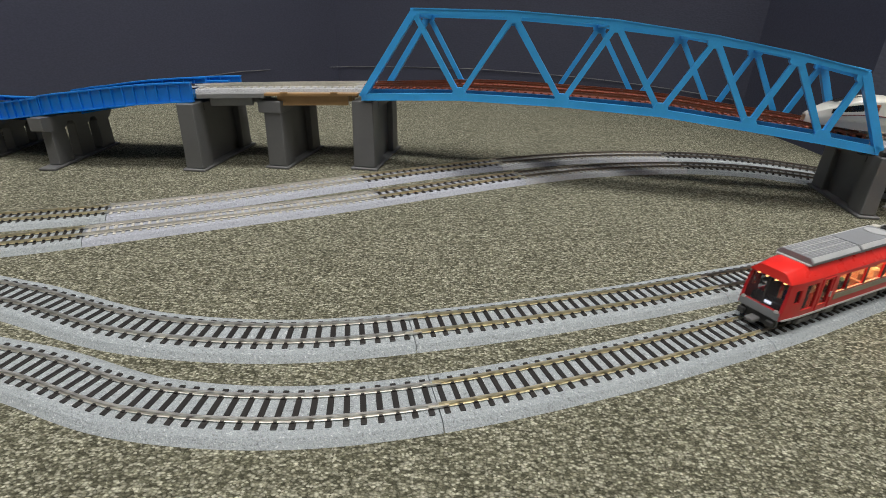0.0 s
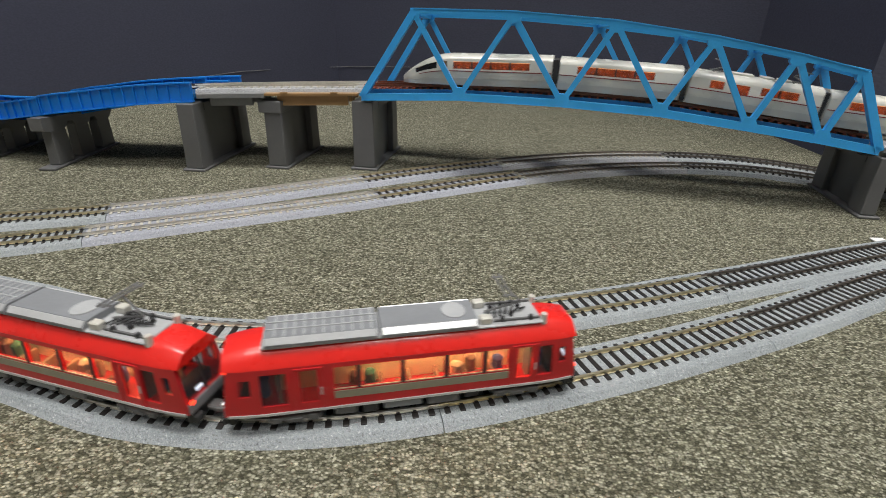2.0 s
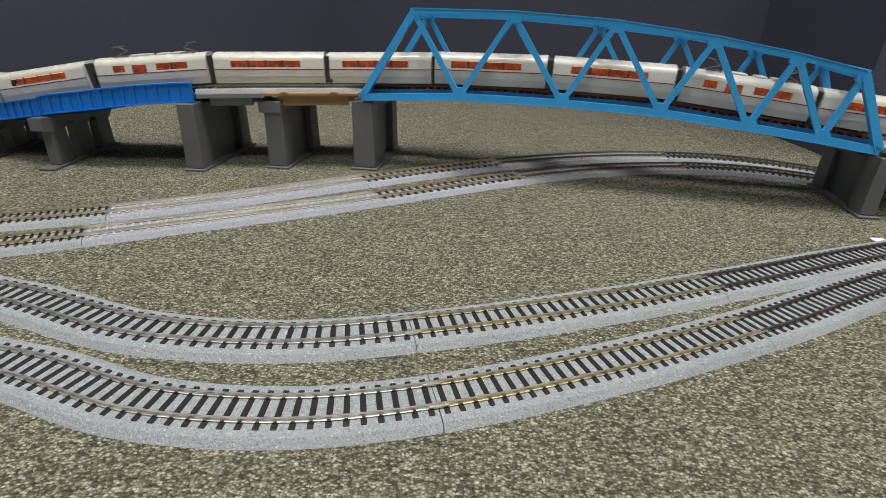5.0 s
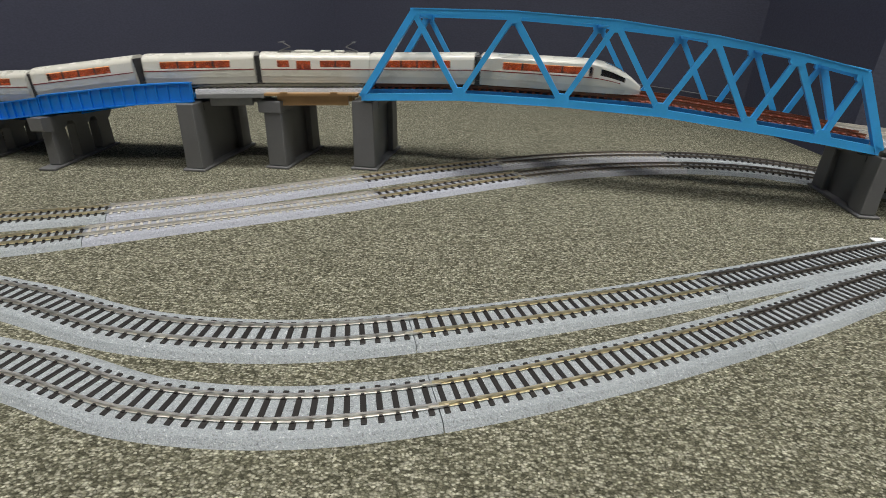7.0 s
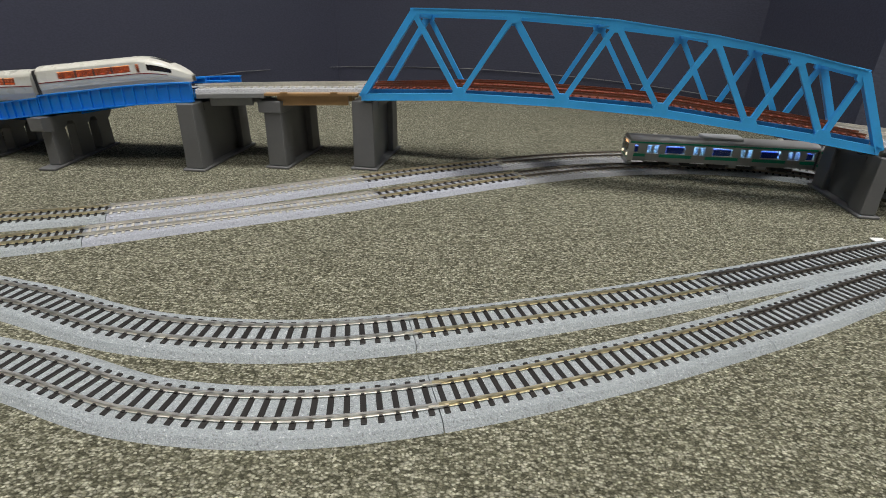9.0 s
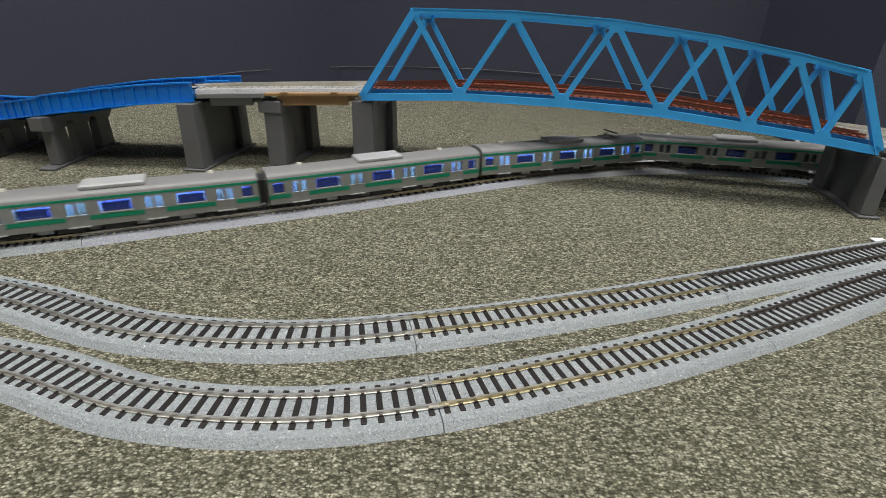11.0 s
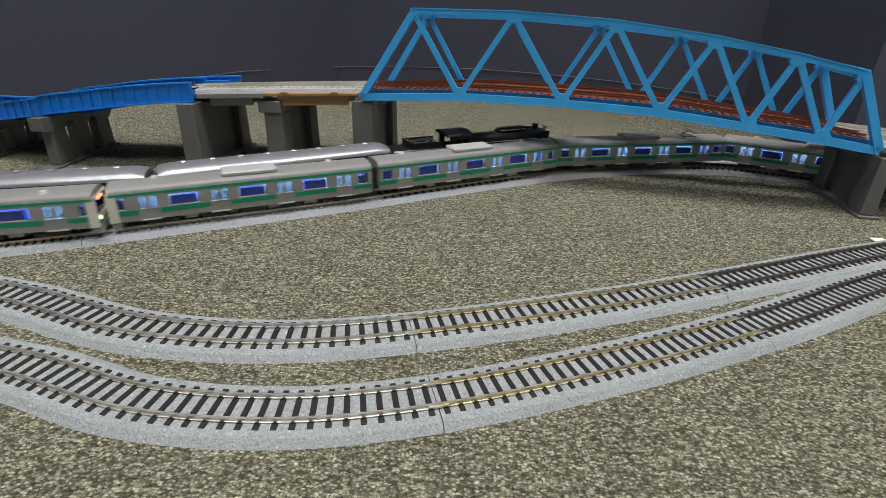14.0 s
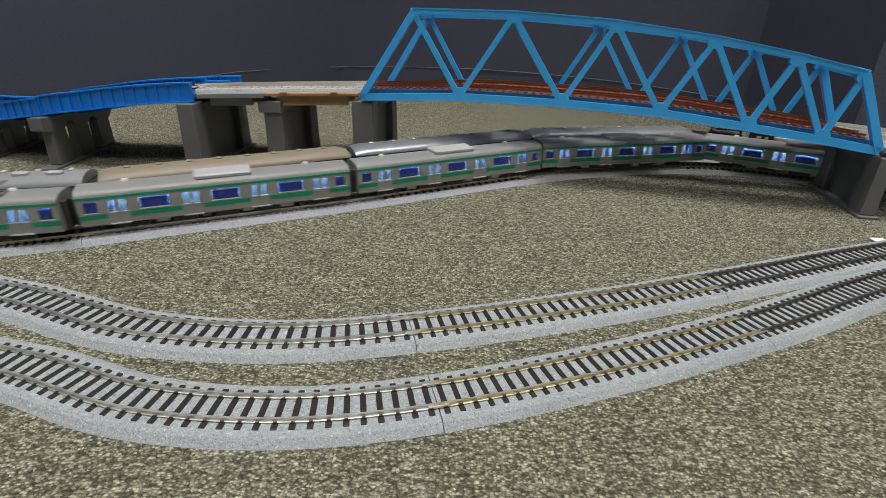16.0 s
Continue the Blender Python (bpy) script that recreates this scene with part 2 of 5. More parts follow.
class Path:
    """A smooth line through points, by length; off shifts it to its left; tall scales heights over it."""

    def __init__(self, pts, off=0.0, rise=0.0, tall=1.0):
        self.tall = tall
        p = np.array([(*q, 0) if len(q) == 2 else q for q in pts], float)
        p = np.vstack([2 * p[0] - p[1], p, 2 * p[-1] - p[-2]])
        out = []
        t = np.linspace(0, 1, 60, endpoint=False)[:, None]
        for i in range(1, len(p) - 2):
            d1, d2, l = p[i + 1] - p[i - 1], p[i + 2] - p[i], np.linalg.norm(p[i + 1] - p[i])
            d1, d2 = d1 / np.linalg.norm(d1) * l, d2 / np.linalg.norm(d2) * l
            out.append((2 * t**3 - 3 * t**2 + 1) * p[i] + (t**3 - 2 * t**2 + t) * d1 + (3 * t**2 - 2 * t**3) * p[i + 1] + (t**3 - t**2) * d2)
        c = np.vstack(out + [p[-2:-1]])
        d = np.gradient(c[:, :2], axis=0)
        d /= np.linalg.norm(d, axis=1)[:, None]
        c[:, 0] -= d[:, 1] * off
        c[:, 1] += d[:, 0] * off
        c[:, 2] += rise
        self.c = c
        self.s = np.concatenate([[0], np.cumsum(np.linalg.norm(np.diff(c[:, :2], axis=0), axis=1))])
        self.a = np.unwrap(np.arctan2(d[:, 1], d[:, 0]))

    def at(self, s, side=0.0, up=0.0):
        x, y, z = (np.interp(s, self.s, self.c[:, i]) for i in range(3))
        a = np.interp(s, self.s, self.a)
        return Vector((x - math.sin(a) * side, y + math.cos(a) * side, z + up * self.tall))

    def heading(self, s):
        return float(np.interp(s, self.s, self.a))

    def s_at_x(self, x):
        ok = self.c[:, 1] > 20
        return float(np.interp(x, self.c[ok, 0], self.s[ok]))

    def frame_at(self, s):
        """Pose on the line: x along it, z up."""
        return Matrix.LocRotScale(self.at(s) * MM, Euler((0, 0, self.heading(s))), None)


def sweep(bm, path, s0, s1, profile, step=4.0, cap=True):
    n = max(1, int(math.ceil((s1 - s0) / step)))
    rings = []
    for i in range(n + 1):
        s = s0 + (s1 - s0) * i / n
        rings.append([bm.verts.new(path.at(s, u, w)) for u, w in profile])
    k = len(profile)
    for a, b in zip(rings, rings[1:]):
        for j in range(k):
            bm.faces.new((a[j], a[(j + 1) % k], b[(j + 1) % k], b[j]))
    if cap:
        bm.faces.new(rings[0][::-1])
        bm.faces.new(rings[-1])


# ---- lines of the layout ----
FRONT_NEAR = Path([(-390.5, -792.6), (-384.8, -12.6), (-339.3, 78.9), (-263.6, 126.6), (-196.4, 137.5), (-132.7, 127.3), (-87.3, 113.2), (-42.9, 110.5), (2.7, 118.7), (57, 136.6), (90.5, 149.8), (131.1, 167.4), (181.9, 192.4), (240.9, 216.2), (287.1, 220.8), (319, 206.9), (356, 158), (363.4, 89.7), (361.1, -873.7)], 0.0, 0.0, 0.68)
FRONT_FAR = Path([(-423, -789.1), (-415, 19.6), (-365.6, 115.4), (-293.7, 165.5), (-241.3, 182.1), (-166.1, 168.6), (-108, 149.7), (-53.5, 146.2), (2.9, 156.8), (69.2, 176.4), (109.1, 190.2), (155.1, 207.1), (208.3, 226.8), (267.7, 244.4), (306.6, 243.8), (363.7, 210.2), (384.7, 154.9), (389.8, 86.9), (387.5, -876.5)], 0.0, 0.0, 0.72)
BACK_NEAR = Path([(-502.3, -1744.2), (-498.2, -29.3), (-467.7, 83.1), (-399.5, 157.6), (-308.8, 189.3), (-259.6, 198.6), (-202.3, 215.8), (-141.2, 243.8), (-62.7, 281.1), (-14.6, 307.2), (41.8, 336.9), (105.6, 363.5), (172.7, 377.4), (222.6, 373.8), (258.9, 358.3), (288.2, 337.1), (319.9, 308.7), (356.9, 268.8), (405.2, 210.5), (416.4, 132.2), (410.7, -2228.2)], 0.0, 0.0, 0.8)
BACK_FAR = Path([(-532.6, -1740.9), (-528.4, -16.4), (-494.1, 110), (-418.3, 191.5), (-323.8, 221.7), (-287.3, 230.2), (-224.7, 243.3), (-154.4, 270), (-69.8, 316.5), (-16.3, 346.5), (46.4, 377.5), (116.2, 401.4), (186.9, 409), (237.8, 399.5), (276.5, 377.2), (307.6, 352), (338.8, 326.3), (375.3, 283.9), (430.2, 217.5), (442.1, 129.4), (436.4, -2231)], 0.0, 0.0, 0.8)
VIADUCT = [(-645, -1500, 38), (-640, 150, 34), (-612, 280, 30), (-555, 362, 28), (-480, 388, 27), (-420, 386, 26.6), (-359, 370.3, 27), (-310.5, 355, 29.2), (-284.5, 348.2, 33.1), (-261.8, 344.7, 36.6), (-241.7, 343.6, 39.1), (-221.9, 343.4, 41.8), (-195.9, 344.8, 44.4), (-170, 346.9, 45.9), (-122.5, 350.1, 47.3), (-55.2, 355.2, 48.2), (7.9, 340.5, 51), (71.2, 325.8, 51), (127.7, 312.6, 49.2), (175.7, 301.4, 44.4), (214, 292.5, 40.4), (243.1, 285.7, 36.8), (314.4, 268, 32.7), (380, 244, 31), (440, 198, 31), (485, 125, 33), (497, 40, 36), (500, -1500, 38)]
SPAN = Path(VIADUCT, 0.0, 0.0, 0.85)                      # front edge, underside of the spans
DECK = 62.0                               # width between the trusses
DECK_NEAR = Path(VIADUCT, 18.0, 4.3, 0.85)      # foot of the near track on the spans
# the second line of spans lies lower towards the far end
FALL = lambda x: float(np.interp(x, [-497, -413, -354, -292, -219, -161, -89, -47, 0], [5, 6.8, 6.8, 5.5, 3.4, 3, 3, 1.7, 0]))
VIADUCT_FAR = [(x, y, z - FALL(x)) for x, y, z in VIADUCT]
SPAN_FAR = Path(VIADUCT_FAR, 0.0, 0.0, 0.85)
DECK_FAR = Path(VIADUCT_FAR, 45.0, 4.3, 0.85)
BRIDGE_X0, BRIDGE_X1 = -60.0, 246.0

# ---- the room ----
X0, X1, Y0 = -1000, 1000, -2600


def room():
    bm = bmesh.new()
    box(bm, X0, X1, Y0, 1250, -60, 0)
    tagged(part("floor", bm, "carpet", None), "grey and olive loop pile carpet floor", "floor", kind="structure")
    # back wall runs at a slight slant to the short return wall and the wall beside it
    def wall(name, a, b, mat, label, t=80):
        bm = bmesh.new()
        a, b = Vector((*a, 0)), Vector((*b, 0))
        n = Vector((-(b - a).y, (b - a).x, 0)).normalized() * t
        lo = [a, b, b + n, a + n]
        vs = [bm.verts.new(v + Vector((0, 0, z))) for z in (0, CEILING * 1000) for v in lo]
        for f in ((3, 2, 1, 0), (4, 5, 6, 7), (0, 1, 5, 4), (1, 2, 6, 5), (2, 3, 7, 6), (3, 0, 4, 7)):
            bm.faces.new([vs[i] for i in f])
        return tagged(part(name, bm, mat, None), label, "wall", kind="structure")

    wall("wall_northwest", (X0, 86), (-164.4, 803.6), "wall", "dark slate blue textured wallpaper wall")
    wall("wall_north", (-164.4, 803.6), (323.3, 573.6), "wall", "dark slate blue textured wallpaper wall")
    wall("wall_return", (323.3, 573.6), (323.5, 410.7), "wall", "dark slate blue textured return wall")
    wall("wall_east_front", (323.5, 410.7), (X1, 400), "wall_light", "slate grey woven wallpaper wall")
    wall("wall_east", (X1, 400), (X1, Y0), "plaster", "plain plastered wall")
    wall("wall_south", (X1, Y0), (X0, Y0), "plaster", "plain plastered wall")
    wall("wall_west", (X0, Y0), (X0, 86), "plaster", "plain plastered wall")
    bm = bmesh.new()
    box(bm, X0 - 80, X1 + 80, Y0 - 80, 1250, CEILING * 1000, CEILING * 1000 + 80)
    tagged(part("ceiling", bm, "ceiling", None), "plain white board ceiling", "ceiling", kind="structure")
    for x, y in PANELS:
        t = thing("ceiling_light", "square white ceiling light panel, switched on", "ceiling light", "ceiling panels")
        t.location = (x, y, CEILING)
        bm = bmesh.new()
        for a in ((-300, 300, -300, -280), (-300, 300, 280, 300), (-300, -280, -280, 280), (280, 300, -280, 280)):
            box(bm, *a, -22, 0)
        part("frame", bm, "plaster", t)
        bm = bmesh.new()
        box(bm, -280, 280, -280, 280, -12, -6)
        part("diffuser", bm, "panel", t)


room()


# ---- track ----
BED = [(-12.5, 0), (12.5, 0), (10.4, 2.9), (9.3, 3.4), (-9.3, 3.4), (-10.4, 2.9)]
SLEEPER_MESH = {}


def sleeper_mesh(mat, w=2.1, length=15.6, tall=1.0):
    if (mat, w, tall) not in SLEEPER_MESH:
        bm = bmesh.new()
        box(bm, -w / 2, w / 2, -length / 2, length / 2, 3.0, 4.0, 0.15)
        for y in (-4.8, 4.8):
            for d in (-0.75, 0.75):
                box(bm, -0.5, 0.5, y + d - 0.35, y + d + 0.35, 4.0, 4.5)
        me = bpy.data.meshes.new("sleeper")
        bm.to_mesh(me)
        bm.free()
        me.transform(Matrix.Diagonal((MM, MM, MM * tall, 1)))
        me.materials.append(M[mat])
        SLEEPER_MESH[mat, w, tall] = me
    return SLEEPER_MESH[mat, w, tall]


def rail_profile(y):
    return [(y - 0.65, 4.0), (y + 0.65, 4.0), (y + 0.65, 4.2), (y + 0.2, 4.35), (y + 0.2, 5.0), (y + 0.38, 5.15), (y + 0.38, 5.75),
            (y - 0.38, 5.75), (y - 0.38, 5.15), (y - 0.2, 5.0), (y - 0.2, 4.35), (y - 0.65, 4.2)]


def track(path, s0, s1, bed, sleeper, rail, label, pitch=5.9, single=True, bed_profile=BED, group="track pieces", joiner=("rail", 3.0, 0.85)):
    t = thing("railway_track", label, "model railway track", group)
    g = 0.15
    if bed:
        bm = bmesh.new()
        sweep(bm, path, s0 + g, s1 - g, bed_profile, 4)
        part("roadbed", bm, bed, t)
    for y in (-4.8, 4.8):
        bm = bmesh.new()
        sweep(bm, path, s0 + g, s1 - g, rail_profile(y), 4)
        smooth(part("rail", bm, rail, t), 30)
        if single:
            bm = bmesh.new()
            jm, jl, jw = joiner
            sweep(bm, path, s0 - jl, s0 + jl, [(y - jw, 4.1), (y + jw, 4.1), (y + jw, 5.0), (y - jw, 5.0)], 3)
            part("rail_joiner", bm, jm, t)
    n = max(1, round((s1 - s0) / pitch))
    if single:
        me = sleeper_mesh(sleeper, round(pitch * 0.375, 2), 15.6, path.tall)
        for i in range(n):
            o = new("sleeper", me)
            o.parent = t
            o.matrix_local = path.frame_at(s0 + (i + 0.5) * (s1 - s0) / n)
    else:
        bm = bmesh.new()
        for i in range(n):
            s = s0 + (i + 0.5) * (s1 - s0) / n
            m = path.frame_at(s)
            m.translation /= MM
            for z0, z1, hw, hl in ((3.0 * path.tall, 4.0 * path.tall, pitch * 0.19, 7.8),):
                vs = [bm.verts.new(m @ Vector((x, y, z))) for z in (z0, z1) for x, y in ((-hw, -hl), (hw, -hl), (hw, hl), (-hw, hl))]
                for f in ((4, 5, 6, 7), (0, 1, 5, 4), (1, 2, 6, 5), (2, 3, 7, 6), (3, 0, 4, 7)):
                    bm.faces.new([vs[j] for j in f])
        tagged(part("sleepers", bm, sleeper, t), kind="stuff")
    return t


def laid(path, cuts, end0, end1):
    """Pieces of track between places given by x: (x, bed, sleeper, rail, label)."""
    ss = [path.s_at_x(c[0]) for c in cuts]
    for (x, bed, sl, rail, label, pitch), a, b in zip(cuts[:-1], ss, ss[1:]):
        track(path, a, b, bed, sl, rail, label, pitch)
    x, bed, sl, rail, label, pitch = cuts[0]
    track(path, end0, ss[0], bed, sl, rail, "long run of grey ballasted model track on the carpet", pitch, False)
    x, bed, sl, rail, label, pitch = cuts[-2]
    track(path, ss[-1], end1, bed, sl, rail, "long run of grey ballasted model track on the carpet", pitch, False)


G1 = "curved model track, dark sleepers on grey moulded ballast"
G2 = "curved model track, brassy rails on grey moulded ballast"
G3 = "curved model track, tarnished rails on grey moulded ballast"
G4 = "model track with pale concrete sleepers on bluish ballast"
laid(FRONT_NEAR, [(-160.9, "ballast", "sleeper", "rail", G1, 4.7), (-1.3, "ballast", "sleeper", "rail_brass", G2, 4.38), (113.7, "ballast", "sleeper", "rail_dark", G3, 4.05), (234, "", "", "", "", 0)], 450, FRONT_NEAR.s[-1] - 300)
laid(FRONT_FAR, [(-200.3, "ballast", "sleeper", "rail", G1, 5.05), (-10.8, "ballast", "sleeper", "rail_brass", G2, 4.51), (114.1, "ballast", "sleeper", "rail_dark", G3, 4.16), (247.4, "", "", "", "", 0)], 450, FRONT_FAR.s[-1] - 300)
laid(BACK_NEAR, [(-259.6, "ballast", "sleeper", "rail_brass", G2, 3.4), (-176, "ballast_blue", "sleeper_pale", "rail", G4, 3.76), (-40.8, "ballast_blue", "sleeper", "rail_brass", G2, 5.14),
                 (50.1, "ballast_pale", "sleeper_pale", "rail_dark", G4, 4.65), (179, "ballast", "sleeper", "rail_dark", G3, 4.44), (288.2, "", "", "", "", 0)], 100, BACK_NEAR.s[-1] - 100)
laid(BACK_FAR, [(-278, "ballast", "sleeper", "rail_brass", G2, 3.4), (-182.5, "ballast_blue", "sleeper_pale", "rail", G4, 3.8), (-55, "ballast_blue", "sleeper", "rail_brass", G2, 4.98),
                (37.5, "ballast_pale", "sleeper_pale", "rail_dark", G4, 4.66), (176.4, "ballast", "sleeper", "rail_dark", G3, 4.49), (301.2, "", "", "", "", 0)], 100, BACK_FAR.s[-1] - 100)


# ---- viaduct ----
def pier(s, width, kind, front=-4.0, back=66.0, yaw=None, cap=False, lean=0.0, label="grey plastic viaduct pier on a thin base plate"):
    """A pier across the spans at s. kind: wall, or columns under a cap."""
    t = thing("bridge_pier", label, "bridge pier", "viaduct piers")
    foot = SPAN.at(s) * MM
    t.matrix_basis = pose(foot.x, foot.y, 0, 0, 0, math.degrees(SPAN.heading(s)) if yaw is None else yaw)
    top = SPAN.at(s).z - 0.4
    bm = bmesh.new()
    box(bm, -width / 2 - 1.8, width / 2 + 1.8, front - 2, back + 3, 0.0, 1.6, 0.4)
    part("base_plate", bm, "pier", t)
    if kind == "wall":
        bm = bmesh.new()
        for y0, y1 in ((front, front + 15), (back - 15, back)):
            box(bm, -width / 2, width / 2, y0, y1, 1.6, top - 6 if cap else top, 0.6, 0.5)
        box(bm, -width / 2 + 4.5, width / 2 - 4.5, front + 13, back - 13, 1.6, top - 7)
        part("shaft", bm, "pier", t)
        for y0, y1 in ((front - 1, front + 15), (back - 15, back + 1)) if cap else ():
            bm = bmesh.new()
            box(bm, -width / 2 - 2.6, width / 2 + 0.3, y0, y1, top - 8, top, 0.5)
            part("cap_block", bm, "pier", t)
        bm = bmesh.new()
        box(bm, -width / 2 + 0.6, width / 2 - 0.6, front + 15.2, back - 15.2, top - 6, top - 1)
        part("cap_beam", bm, "pier", t)
    else:
        run_ = back - front
        fall = lambda y: top - lean * max(0.0, (y - front) / run_)
        for i in range(3):
            y0 = front + 7 + i * (run_ - 7 - 16) / 2
            bm = bmesh.new()
            box(bm, -width / 2, width / 2, y0, y0 + 16, 1.6, fall(y0 + 16) - 3, 0.5, 0.6)
            part("column", bm, "pier", t)
        bm = bmesh.new()
        prof = [(front, fall(front)), (front, fall(front) - 8), (front + 1.5, fall(front) - 9), (front + 8.0, fall(front + 8) - 9.5)]
        for i in range(2):
            y0 = front + 7 + 16 + i * (run_ - 23) / 2 - 0.6
            y1 = front + 7 + (i + 1) * (run_ - 23) / 2 + 0.6
            prof += [(y0, fall(y0) - 8), (y0 + 2.5, fall(y0) - 4.5), (y1 - 2.5, fall(y1) - 4.5), (y1, fall(y1) - 8)]
        prof += [(back - 1, fall(back) - 7), (back + 5, fall(back) - 1.5), (back + 5, fall(back))]
        aa = [bm.verts.new((-width / 2 - 0.5, y, z)) for y, z in prof]
        bb = [bm.verts.new((width / 2 + 0.5, y, z)) for y, z in prof]
        for i in range(len(prof)):
            j = (i + 1) % len(prof)
            bm.faces.new((aa[i], aa[j], bb[j], bb[i]))
        bm.faces.new(aa)
        bm.faces.new(bb[::-1])
        part("cap", bm, "pier", t)
    return t


SX = SPAN.s_at_x
S_BR0, S_BR1 = SX(BRIDGE_X0), SX(BRIDGE_X1)
pier(SX(-173.3), 12.5, "wall", -5, 72, -5, label="broad grey plastic pier between the girders and the deck")
pier(SX(-120.1), 13.5, "wall", 3, 66, -9, True, label="narrow grey plastic pier under the deck joint")
pier(SX(-58), 16, "wall", 0, 66, -9, label="grey plastic pier under the end of the truss bridge")
pier(SX(250.5), 8.2, "wall", -1, 62, -10, label="dark grey plastic pier under the lower bridge end")
C1 = "grey plastic pier with three broad columns under the girders"
pier(SX(-271), 7.6, "columns", -11, 62, 1, False, 5.5, label=C1)
pier(SX(-331), 7.6, "columns", -11, 62, 5, False, 6.0, label=C1)
pier(SX(-410), 8.6, "columns", -28, 50, None, False, 6.0, label=C1)
for s in (SX(300), SX(300) + 130, SX(300) + 270):
    pier(s, 11, "wall", -3, 66)
for s in (3300, 3900):
    pier(s, 11, "wall", -3, 66)
for s in (1380, 1050, 650, 250):
    pier(s, 11, "columns", -3, 66)


def girder_span(s0, s1, off, label, line=None, deep=15.6):
    """Deep blue plate girder span: two stiffened side plates, cross beams and a floor."""
    t = thing("girder_bridge", label, "plate girder bridge", "girder spans")
    span = line or SPAN
    for side in (off + 0.8, off + 29.0):
        bm = bmesh.new()
        sweep(bm, span, s0, s1, [(side - 0.5, 1.0), (side + 0.5, 1.0), (side + 0.5, deep - 1), (side - 0.5, deep - 1)], 5)
        part("side_plate", bm, "blue_deep", t)
        for z0, z1 in ((0.0, 1.0), (deep - 1, deep)):
            bm = bmesh.new()
            sweep(bm, span, s0, s1, [(side - 2.1, z0), (side + 2.1, z0), (side + 2.1, z1), (side - 2.1, z1)], 5)
            part("flange", bm, "blue_deep", t)
        n = int((s1 - s0) / 7.2)
        for i in range(n + 1):
            s = s0 + 0.6 + (s1 - s0 - 1.2) * i / n
            bm = bmesh.new()
            p = span.at(s, side)
            a = span.heading(s)
            d, e = Vector((math.cos(a), math.sin(a), 0)) * 0.3, Vector((-math.sin(a), math.cos(a), 0)) * 1.75
            vs = [bm.verts.new(p + u * d + v * e + Vector((0, 0, z * span.tall))) for z in (1.0, deep - 1) for u, v in ((-1, -1), (1, -1), (1, 1), (-1, 1))]
            for f in ((0, 1, 5, 4), (1, 2, 6, 5), (2, 3, 7, 6), (3, 0, 4, 7)):
                bm.faces.new([vs[j] for j in f])
            part("stiffener", bm, "blue_deep", t)
        for s in (s0 + 1.0, s1 - 1.0):
            bm = bmesh.new()
            beam(bm, span.at(s, side, 1.0), span.at(s + (2.5 if s == s0 + 1.0 else -2.5), side, deep - 0.6), 2.6, 1.2, (0, 1, 0))
            part("end_post", bm, "blue_deep", t)
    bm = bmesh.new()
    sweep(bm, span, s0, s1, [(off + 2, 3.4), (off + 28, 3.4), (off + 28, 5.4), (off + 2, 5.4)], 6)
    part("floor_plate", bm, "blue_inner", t)


